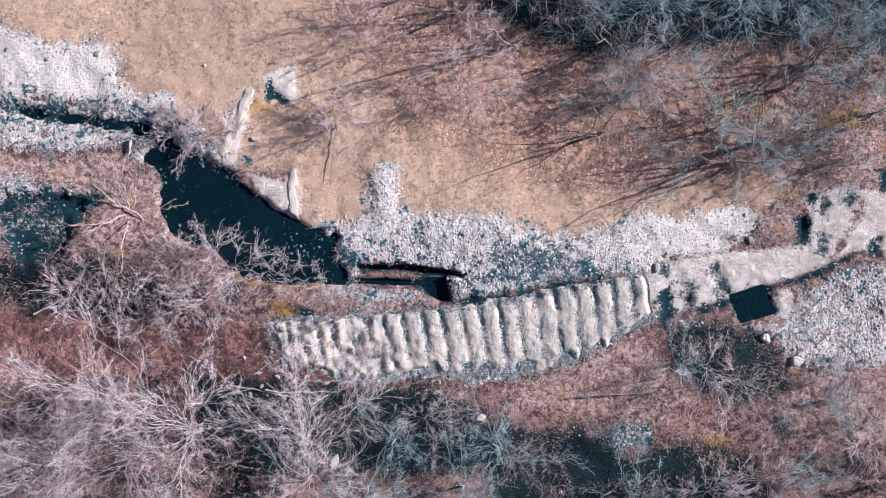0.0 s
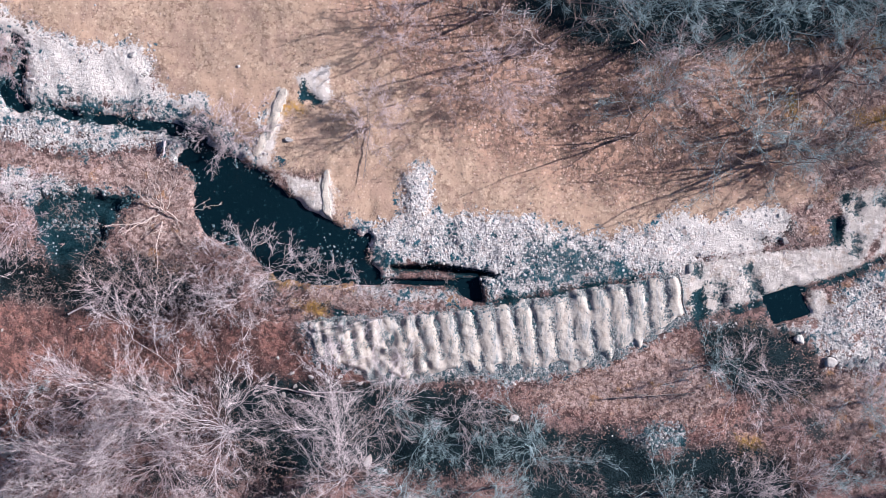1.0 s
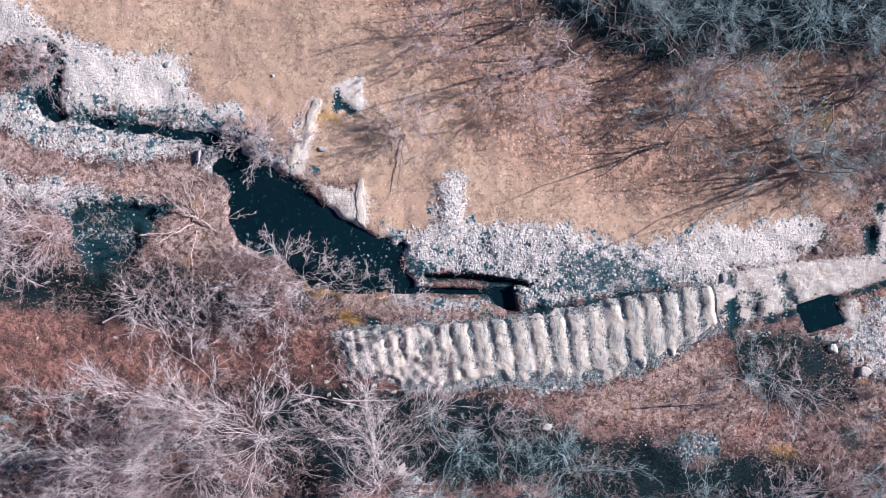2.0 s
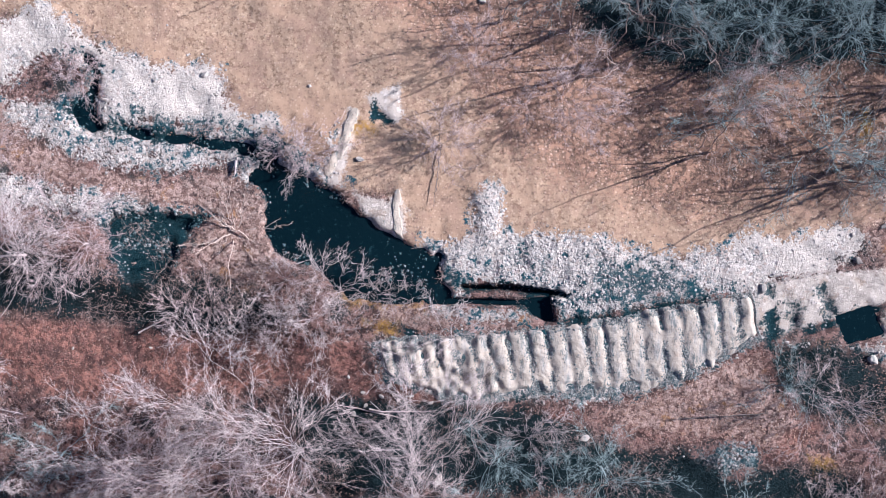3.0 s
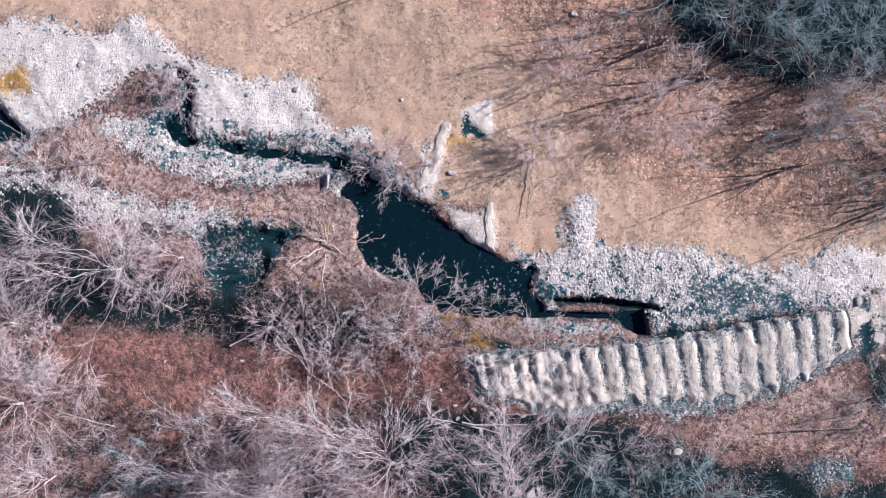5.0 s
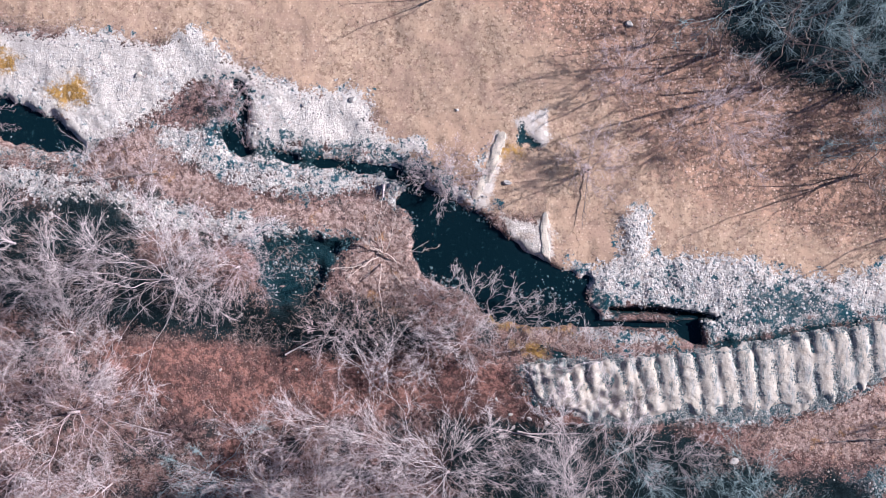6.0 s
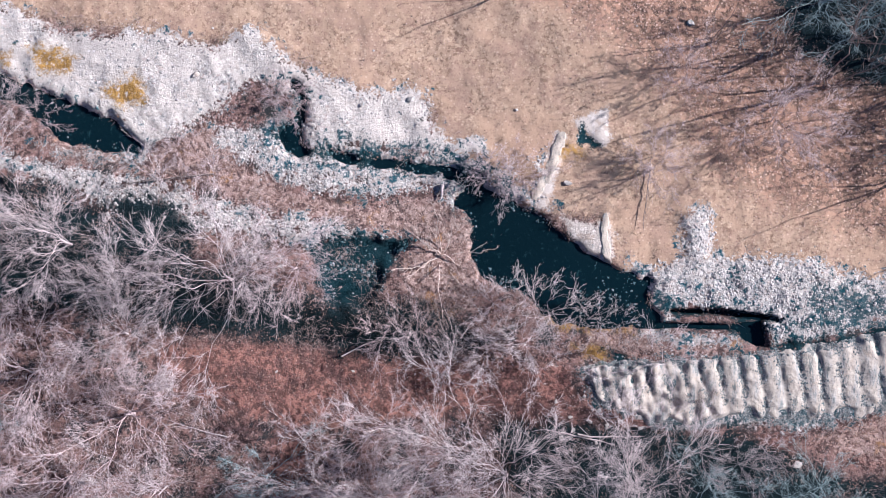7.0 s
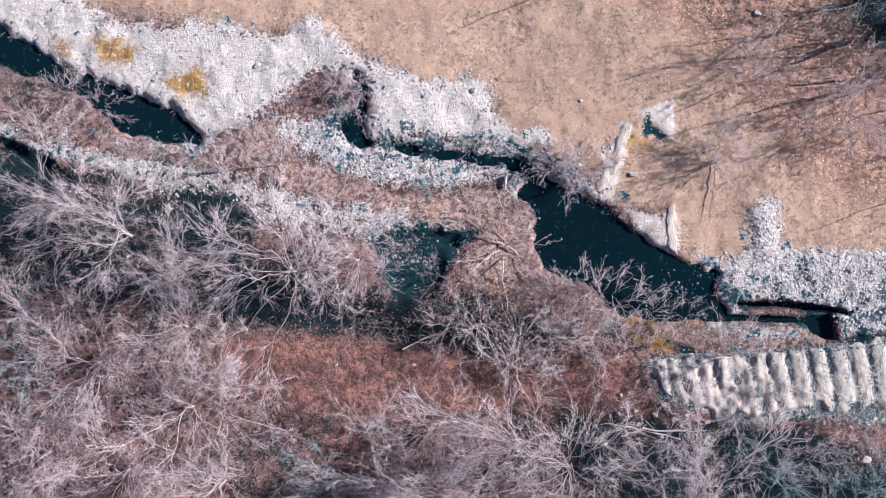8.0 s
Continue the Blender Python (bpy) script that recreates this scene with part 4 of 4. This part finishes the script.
for key, x, y, size, turn in (
        ("grey", 26.7, 10.93, 1, 0),
        ("grey", 26.69, 14.47, 1, 100),
        ("grey", 20.22, 16.88, 1, 30),
        ("grey_wide", 24.32, 17.73, 1, 60),
        ("grey", 15.51, 17.21, 1, 80),
        ("grey", 11.07, 16.65, 1, 10),
        ("grey_wide", 29.1, 13.31, 1, 140),):
    plant(key, "tree", "bare tree of the wood beyond the meadow", "tree", "wood trees", x, y, size, turn)
for key, x, y, size, turn in (
        ("haze", 11.3, 8.8, 0.6, 0),
        ("grey", 15.5, 5.9, 0.7, 30),
        # shrub added beside the grey tree to cast more shade
        ("dark_shrub", 15.0, 6.4, 0.9, 60),
        ("grey", 10.6, 7.4, 0.55, 100),
        ("grey_wide", 18.46, 4.87, 0.6, 100),
        ("stems", 17.59, 5.17, 1, 40),
        # the next two dark shrubs are added to deepen the dark mass here
        ("dark_shrub", 16.7, 4.88, 0.9, 20),
        ("dark_shrub", 20.53, 5.32, 1, 80),
        ("dark_shrub", 21.71, 4.13, 0.8, 10),
        ("dark_shrub", 20.83, 5.02, 0.5, 10),
        ("haze", 2.1, 8.6, 0.75, 0),
        ("haze", -4.1, 6.2, 0.5, 90),
        ("stems", 9.6, 5.75, 0.75, 0),
        ("stems", -4.3, 6.0, 0.45, 30),
        ("dark_shrub", -4.9, 6.5, 0.5, 130),
        ("stems", 16.4, 4.14, 0.7, 120),
        ("stems", 2.44, 12.2, 0.8, 20),
        ("stems", 19.06, 7.99, 0.9, 220),
        ("stems", -1.0, 12.7, 0.6, 200),
        ("stems", 4.9, 10.4, 0.9, 320),
        ("stems", -11.0, 15.8, 0.55, 20),
        ("stems", 6.2, 12.8, 1.0, 270),
        ("haze", -2.4, 10.9, 0.5, 140),
        ("stems", 7.21, 11.77, 0.8, 20),
        ("stems", 10.19, 10.56, 0.9, 80),
        ("stems", 13.45, 10.1, 0.7, 150),
        ("stems", 20.53, 9.17, 1, 250),
        ("grey", 24.06, 6.79, 0.7, 40),):
    plant(key, "tree", "slender bare tree casting a long shadow on the grass", "tree", "meadow edge trees", x, y, size, turn)


# ---- loose things on the ground ----
def boulder_mesh(seed):
    """An angular block: the hull of a few scattered points, its edges worn off."""
    rng = np.random.default_rng(300 + seed)
    bm = bmesh.new()
    for p in rng.uniform(-1, 1, (13, 3)):
        p = p / max(np.linalg.norm(p), 0.75)
        bm.verts.new((p[0], p[1] * 0.85, p[2] * 0.6))
    hull = bmesh.ops.convex_hull(bm, input=bm.verts)
    bmesh.ops.delete(bm, geom=[v for v in hull["geom_interior"] if isinstance(v, bmesh.types.BMVert)], context="VERTS")
    bmesh.ops.bevel(bm, geom=bm.edges[:], offset=0.07, segments=1, affect="EDGES")
    me = bpy.data.meshes.new("boulder")
    bm.to_mesh(me)
    bm.free()
    me.materials.append(BOULDER)
    return me


BOULDERS = [boulder_mesh(i) for i in range(9)]


def strew(rng, n, test, x0=-46, x1=29, y0=-19, y1=21):
    """About n places drawn at random where test(x, y) is high."""
    x, y = rng.uniform(x0, x1, n), rng.uniform(y0, y1, n)
    keep = rng.random(n) < test(x, y)
    return x[keep], y[keep]


def stuff(name, label, category, verts, faces, material, smooth=False):
    tagged(new(name, mesh_from(name, verts, faces, material, smooth)), label, category, kind="stuff")


def build_boulders():
    rng = np.random.default_rng(21)
    x, y = strew(rng, 2600, lambda x, y: 0.12 * step(0.0, 0.7, any_of(GRAVEL, x, y)) * step(0.3, -0.2, inside("ribs", x, y)))
    sizes = rng.uniform(0.08, 0.16, len(x)) * (1 + 0.5 * (rng.random(len(x)) > 0.93))
    for a, b, s in zip(x, y, sizes):
        ob = tagged(new("boulder", BOULDERS[rng.integers(9)]), "pale weathered stone lying on the gravel bar", "stone", "stones of the creek bars")
        ob.matrix_basis = Matrix.Translation((a, b, float(height(a, b)) + 0.25 * s)) @ Euler((0, 0, rng.uniform(0, 6.28))).to_matrix().to_4x4() @ Matrix.Diagonal((s * rng.uniform(0.8, 1.4), s, s * rng.uniform(0.7, 1.1), 1))


def stones(rng, x, y, s, shape, f, flat, name, label):
    """Many small stones in one mesh, each with its own shape and turn."""
    n, k = len(x), len(shape)
    a = rng.uniform(0, 6.28, n)
    v = shape[None] * rng.uniform(0.7, 1.25, (n, k, 1)) * np.stack([rng.uniform(0.8, 1.4, n), np.ones(n), flat * rng.uniform(0.7, 1.2, n)], 1)[:, None]
    vx = v[..., 0] * np.cos(a)[:, None] - v[..., 1] * np.sin(a)[:, None]
    vy = v[..., 0] * np.sin(a)[:, None] + v[..., 1] * np.cos(a)[:, None]
    P = np.stack([vx, vy, v[..., 2]], -1) * s[:, None, None] + np.stack([x, y, height(x, y) + 0.15 * s], 1)[:, None]
    stuff(name, label, "gravel", P.reshape(-1, 3), (np.arange(n)[:, None, None] * k + f).reshape(-1, 3), PEBBLE)


def build_pebbles():
    rng = np.random.default_rng(22)

    def test(x, y):
        g = any_of(GRAVEL, x, y) - 0.3 * step(-0.2, 0.2, any_of(STAIN_SHADE + DAMP_SHADE, x, y))
        return step(-0.1, 0.3, g + 1.2 * (value_noise(x, y, 0.6) - 0.5)) * step(0.3, -0.1, any_of(ROCK, x, y)) * step(0.1, -0.5, any_of(FLOOR_SHADE, x, y)) * step(0.2, -0.2, any_of(MOSS, x, y)) * step(0.2, -0.2, any_of(SHADE_PATCHES, x, y)) * step(0.02, -0.12, any_of(DRY_HOLES, x, y)) * (1 - 0.86 * step(-0.2, 0.6, any_of(("bar_north", "rock_fan"), x, y))) * step(0.3, -0.1, inside("ribs", x, y)) + 0.0006

    x, y = strew(rng, 150000, lambda x, y: test(x, y) * (0.45 + 0.55 * step(0.35, 0.6, value_noise(x, y, 2.0))))
    shape = np.array([(1, 0, 0), (0, 1, 0), (-1, 0, 0), (0, -1, 0), (0.1, 0.1, 1.0), (0, 0, -0.6)])
    f = np.array([(0, 1, 4), (1, 2, 4), (2, 3, 4), (3, 0, 4), (1, 0, 5), (2, 1, 5), (3, 2, 5), (0, 3, 5)])
    stones(rng, x, y, 0.035 + 0.06 * rng.random(len(x)) ** 2.0, shape, f, 0.5, "pebbles", "pale loose stones of the gravel bars")
    x, y = strew(rng, 3000, lambda x, y: (test(x, y) - 0.0006) * step(0.35, 0.65, value_noise(x + 5, y, 1.2)))
    bm = bmesh.new()
    bmesh.ops.create_icosphere(bm, subdivisions=1, radius=1.0)
    ball = np.array([v.co[:] for v in bm.verts])
    f = np.array([[v.index for v in face.verts] for face in bm.faces])
    bm.free()
    stones(rng, x, y, 0.05 + 0.06 * rng.random(len(x)) ** 1.8, ball, f, 0.5, "cobbles", "pale rounded cobbles heaped on the creek bars")


def build_wet_stones():
    """Small stones standing out of the shallows along the water's edge."""
    rng = np.random.default_rng(26)

    def test(x, y):
        rim = step(-0.35, 0.0, any_of(WET, x, y)) * step(0.6, 0.1, any_of(WET, x, y)) * 0.8
        shoal = 0.8 * step(-0.3, 0.4, inside("shoal", x, y))
        in_shade = 0.7 * step(-0.4, 0.3, inside("shaded_stones", x, y)) * step(-1.0, 1.5, y)
        return np.maximum(np.maximum(rim, shoal), in_shade) * step(0.35, 0.65, value_noise(x, y, 0.7))

    x, y = strew(rng, 110000, test)
    n = len(x)
    a, s = rng.uniform(0, 6.28, n), 0.05 + 0.09 * rng.random(n) ** 2
    shape = np.array([(1, 0, 0), (0.2, 0.8, 0), (-0.9, 0.2, 0), (-0.1, -0.9, 0), (0.1, 0.1, 0.55)])
    v = shape[None] * rng.uniform(0.7, 1.25, (n, 5, 1))
    P = np.stack([v[..., 0] * np.cos(a)[:, None] - v[..., 1] * np.sin(a)[:, None], v[..., 0] * np.sin(a)[:, None] + v[..., 1] * np.cos(a)[:, None], v[..., 2]], -1)
    P = P * s[:, None, None] + np.stack([x, y, np.where(any_of(WET, x, y) > -0.4, np.maximum(height(x, y), base_height(x, y) - 0.23), height(x, y) + 0.01)], 1)[:, None]
    f = np.array([(0, 1, 4), (1, 2, 4), (2, 3, 4), (3, 0, 4)])
    stuff("shore_stones", "dark wet stones along the edge of the creek", "gravel", P.reshape(-1, 3), (np.arange(n)[:, None, None] * 5 + f).reshape(-1, 3), WET_STONE)


def build_rubble():
    """Broken stone lying in the grooves of the ledge and along its head and foot."""
    rng = np.random.default_rng(27)
    n = 16000
    u = rng.integers(0, RIBS + 1, n) + rng.normal(0, 0.11, n)
    v = rng.random(n)
    edge = rng.random(n) < 0.35
    u = np.clip(np.where(edge, rng.uniform(0, RIBS, n), u), 0.1, RIBS - 0.1)
    v = np.where(edge, np.where(rng.random(n) < 0.4, rng.uniform(0.0, 0.09, n), rng.uniform(0.84, 1.0, n)), v)
    x, y, z = ledge_at(u, v)
    keep = value_noise(x, y, 0.55) > 0.42
    x, y, z = x[keep], y[keep], np.maximum(z, height(x, y))[keep]
    n = len(x)
    a, s = rng.uniform(0, 6.28, n), 0.03 + 0.05 * rng.random(n) ** 2
    shape = np.array([(1, 0, 0), (0.2, 0.8, 0), (-0.9, 0.2, 0), (-0.1, -0.9, 0), (0.1, 0.1, 0.6)])
    w = shape[None] * rng.uniform(0.7, 1.25, (n, 5, 1))
    P = np.stack([w[..., 0] * np.cos(a)[:, None] - w[..., 1] * np.sin(a)[:, None], w[..., 0] * np.sin(a)[:, None] + w[..., 1] * np.cos(a)[:, None], w[..., 2]], -1)
    P = P * s[:, None, None] + np.stack([x, y, z - 0.004], 1)[:, None]
    f = np.array([(0, 1, 4), (1, 2, 4), (2, 3, 4), (3, 0, 4)])
    stuff("ledge_rubble", "grey broken stone lodged in the grooves of the ledge", "rubble", P.reshape(-1, 3), (np.arange(n)[:, None, None] * 5 + f).reshape(-1, 3), RUBBLE)


def leafy_ground(x, y):
    bare = step(0.2, -0.3, np.maximum(any_of(GRAVEL + WET + DRY_HOLES + SHADE_PATCHES, x, y), any_of(ROCK, x, y)))
    return bare * (1 - 0.55 * step(-0.3, 0.3, any_of(("soil_a", "soil_c", "soil_d", "soil_e"), x, y))) * step(0.6, -0.4, any_of(FLOOR_SHADE, x, y)) * (0.35 + 0.9 * value_noise(x, y, 1.1))


def build_leaves():
    rng = np.random.default_rng(23)
    x, y = strew(rng, 175000, lambda x, y: leafy_ground(x, y) * np.clip(0.10 + 0.75 * step(0.3, -0.6, inside("meadow", x, y)) + 0.75 * step(-2.0, 1.0, inside("leaf_wood", x, y)), 0, 1))
    scatter_leaves(rng, x, y, LEAF, "fallen_leaves", "pinkish brown fallen leaves strewn over the ground")
    x, y = strew(rng, 150000, lambda x, y: leafy_ground(x, y) * step(0.35, 0.7, value_noise(x, y, 0.8)) * np.clip(step(-1.5, 1.5, inside("leaf_wood", x, y)) + step(-0.5, 0.5, inside("soil_b", x, y)), 0, 1))
    scatter_leaves(rng, x, y, PALE_LEAF, "bleached_leaves", "bleached pale leaves lying on darker litter")


def scatter_leaves(rng, x, y, material, name, label):
    n = len(x)
    s = rng.uniform(0.025, 0.062, n)
    a = rng.uniform(0, 6.28, n)
    shape = np.array([(-1, 0, 0.1), (0, -0.55, 0.0), (1, 0, 0.35), (0, 0.55, 0.15)])
    v = shape[None] * np.ones((n, 1, 1))
    v[..., 2] *= rng.uniform(-1.0, 1.8, (n, 1))
    P = np.stack([v[..., 0] * np.cos(a)[:, None] - v[..., 1] * np.sin(a)[:, None], v[..., 0] * np.sin(a)[:, None] + v[..., 1] * np.cos(a)[:, None], v[..., 2]], -1)
    P = P * s[:, None, None] + np.stack([x, y, height(x, y) + 0.035], 1)[:, None]
    stuff(name, label, "leaves", P.reshape(-1, 3), np.arange(4 * n).reshape(n, 4), material)


def blades(rng, x, y, per, tall, wide, out, material, name, label, category):
    """Tufts of thin upright blades or stalks."""
    n = len(x) * per
    x, y = np.repeat(x, per) + rng.normal(0, 0.06, n), np.repeat(y, per) + rng.normal(0, 0.06, n)
    a, t, w = rng.uniform(0, 6.28, n), tall * rng.uniform(0.4, 1.3, n), wide * rng.uniform(0.7, 1.3, n)
    z = height(x, y) - 0.02
    lean = out * rng.uniform(0.3, 1.3, n)
    px, py = -np.sin(a) * w, np.cos(a) * w
    A, B = np.stack([x - px, y - py, z], 1), np.stack([x + px, y + py, z], 1)
    T = np.stack([x + np.cos(a) * t * lean, y + np.sin(a) * t * lean, z + t], 1)
    stuff(name, label, category, np.stack([A, B, T], 1).reshape(-1, 3), np.arange(3 * n).reshape(n, 3), material)


def build_grass():
    rng = np.random.default_rng(24)
    def meadow(x, y):
        bare = step(0.1, -0.3, any_of(GRAVEL + WET + DRY_HOLES + ROCK, x, y))
        return bare * step(-0.6, 0.8, inside("meadow", x, y)) * (0.3 + value_noise(x, y, 0.8))
    x, y = strew(rng, 32000, meadow)
    blades(rng, x, y, 4, 0.10, 0.012, 0.9, STRAW, "dry_grass", "short tan dry grass of the meadow", "grass")
    def scrub(x, y):
        bare = step(0.1, -0.3, any_of(WET + DRY_HOLES + ROCK, x, y)) * step(0.4, -0.3, any_of(GRAVEL, x, y))
        return bare * step(0.8, 2.2, np.hypot(x + 15.2, y - 1.6)) * step(0.6, -0.6, inside("meadow", x, y)) * step(0.6, -0.6, any_of(SOIL, x, y)) * step(0.3, 0.75, value_noise(x, y, 2.0))
    x, y = strew(rng, 60000, scrub)
    blades(rng, x, y, 5, 0.38, 0.008, 1.1, TWIG, "dead_scrub", "pinkish dead stalks of low winter scrub", "scrub")
    x, y = strew(rng, 45000, lambda x, y: step(-0.2, 0.5, any_of(MOSS, x, y) + 1.6 * (value_noise(x, y, 0.5) - 0.5)))
    blades(rng, x, y, 4, 0.10, 0.02, 0.8, TUFT, "moss", "golden moss and yellowed grass clumps", "moss")


def fallen_branch(ax, ay, bx, by, thick, bark, label):
    """A crooked dead branch lying on the ground, with a few side twigs."""
    rng = np.random.default_rng(int(abs(ax * 100)))
    length = math.hypot(bx - ax, by - ay)
    D = np.array([[(bx - ax) / length, (by - ay) / length, 0.0]])
    z = float(height((ax + bx) / 2, (ay + by) / 2)) + 0.12
    top = tagged(new("fallen_branch"), label, "branch")
    v, f, line = tubes(np.array([[0, 0, 0.0]]), D, np.array([length]), np.array([thick]), np.array([thick * 0.35]), 0.05 * rng.normal(size=(1, 3)) * [1, 1, 0.2], 9, 6, (rng, 0.008))
    part("stem", mesh_from("stem", v, f, bark, True), top)
    O, S, L, R = shoots(rng, line, np.array([length]), np.array([thick]), 9, 0.25, 0.1, 0.35, 0.35, 0.5)
    v, f, _ = tubes(O, S, L, R, R * 0.4, 0.2 * rng.normal(size=O.shape), 4, 4, (rng, 0.03))
    part("side_twig", mesh_from("side_twig", v, f, bark, True), top)
    top.location = (ax, ay, z)


fallen_branch(-6.04, -8.32, -9.38, -7.53, 0.05, BARK_PALE, "pale dead branch lying across dark scrub")
fallen_branch(-20.58, -3.86, -18.2, -2.6, 0.05, BARK_PALE, "pale dead branch on reddish soil")
fallen_branch(-27.23, 5.98, -32.09, 5.75, 0.05, BARK_DARK, "dark dead branch across the stony bar")
fallen_branch(14.64, -7.63, 8.4, -8.09, 0.05, BARK_DARK, "long dark branch lying on leaf litter")
fallen_branch(-26.88, -8.31, -29.9, -7.59, 0.045, BARK_PALE, "pale fallen branch under bare trees")
fallen_branch(-15.08, 5.38, -15.14, 4.66, 0.1, BARK_PALE, "short pale stump of driftwood by the creek")
fallen_branch(-7.98, -7.74, -5.31, -8.05, 0.05, BARK_PALE, "pale dead branch in dark scrub")


fallen_branch(-4.2, 6.15, -4.55, 3.4, 0.03, BARK_DARK, "thin dark branch lying in the dry grass")


def worn_slab(path, width, label):
    """A long flat strip of bleached stone, sunk in the ground and ragged along its edges."""
    p = np.array(path, float).reshape(-1, 2)
    run = np.concatenate([[0], np.cumsum(np.hypot(*np.diff(p, axis=0).T))])
    n, k = 46, 11
    S, A = np.meshgrid(np.linspace(0, run[-1], n), np.linspace(-1, 1, k), indexing="ij")
    cx, cy = np.interp(S, run, p[:, 0]), np.interp(S, run, p[:, 1])
    dx, dy = np.gradient(cx, axis=0), np.gradient(cy, axis=0)
    size = np.hypot(dx, dy)
    w = width * (0.5 + 0.7 * value_noise(S + p[0, 0], np.sign(A) * 3, 0.33) + 0.5 * value_noise(S + p[0, 0], np.sign(A) * 7, 0.12)) * step(-0.15, 0.25, S) * step(-0.15, 0.25, run[-1] - S)
    x, y = cx - dy / size * A * w, cy + dx / size * A * w
    z = height(x, y) + 0.03 - 0.07 * (np.abs(A) > 0.99) + 0.02 * (value_noise(x, y, 0.4) - 0.5)
    x0, y0, z0 = p[0, 0], p[0, 1], float(z[0, 5])
    ob = new("slab", mesh_from("slab", np.stack([x.ravel() - x0, y.ravel() - y0, z.ravel() - z0], 1), grid_faces(k, n)[:, ::-1], SLAB, True))
    ob.location = (x0, y0, z0)
    tagged(ob, label, "rock slab")


worn_slab((-8.66, 8.1, -9.05, 7.2, -9.4, 6.1, -9.95, 5.2, -10.3, 4.6), 0.27, "long bleached stone slab sunk at the meadow edge")
worn_slab((-6.5, 3.85, -6.62, 2.9, -6.5, 1.9, -6.35, 1.05), 0.2, "narrow bleached stone slab above the dark pool")


def build_set_stones():
    rng = np.random.default_rng(77)
    for x, y, s in ((-8.22, -7.57, 0.17), (-8.8, -8.05, 0.18), (-7.35, -7.07, 0.14), (-6.48, -7.27, 0.17), (-8.33, -6.87, 0.12), (-7, -8.21, 0.14), (-5.76, -7.05, 0.17), (-7.64, -5.75, 0.15), (-6.92, -6.48, 0.19), (-7.93, -8.1, 0.11), (-9.09, -6.06, 0.11), (-4.75, -7.34, 0.19), (3.32, -9.23, 0.35), (-4.28, -11.5, 0.4), (17.57, 0.12, 0.25), (19.96, -6.28, 0.4), (18.32, -5.09, 0.35), (-2.04, 13.76, 0.25), (-16.72, 9.93, 0.22), (-8.48, 5.39, 0.2), (-24.18, -4.71, 0.09), (-19.99, -4.69, 0.09), (12.5, -1.36, 0.3), (18.82, 1.9, 0.2)):
        ob = tagged(new("boulder", BOULDERS[rng.integers(9)]), "large pale broken stone fallen from the rock ledge", "stone", "stones fallen from the ledge")
        ob.matrix_basis = Matrix.Translation((x, y, float(height(x, y)) + 0.25 * s)) @ Euler((0, 0, rng.uniform(0, 6.28))).to_matrix().to_4x4() @ Matrix.Diagonal((s * rng.uniform(0.9, 1.5), s, s * rng.uniform(0.7, 1.1), 1))


build_set_stones()
build_boulders()
build_pebbles()
build_wet_stones()
build_rubble()
build_leaves()
build_grass()
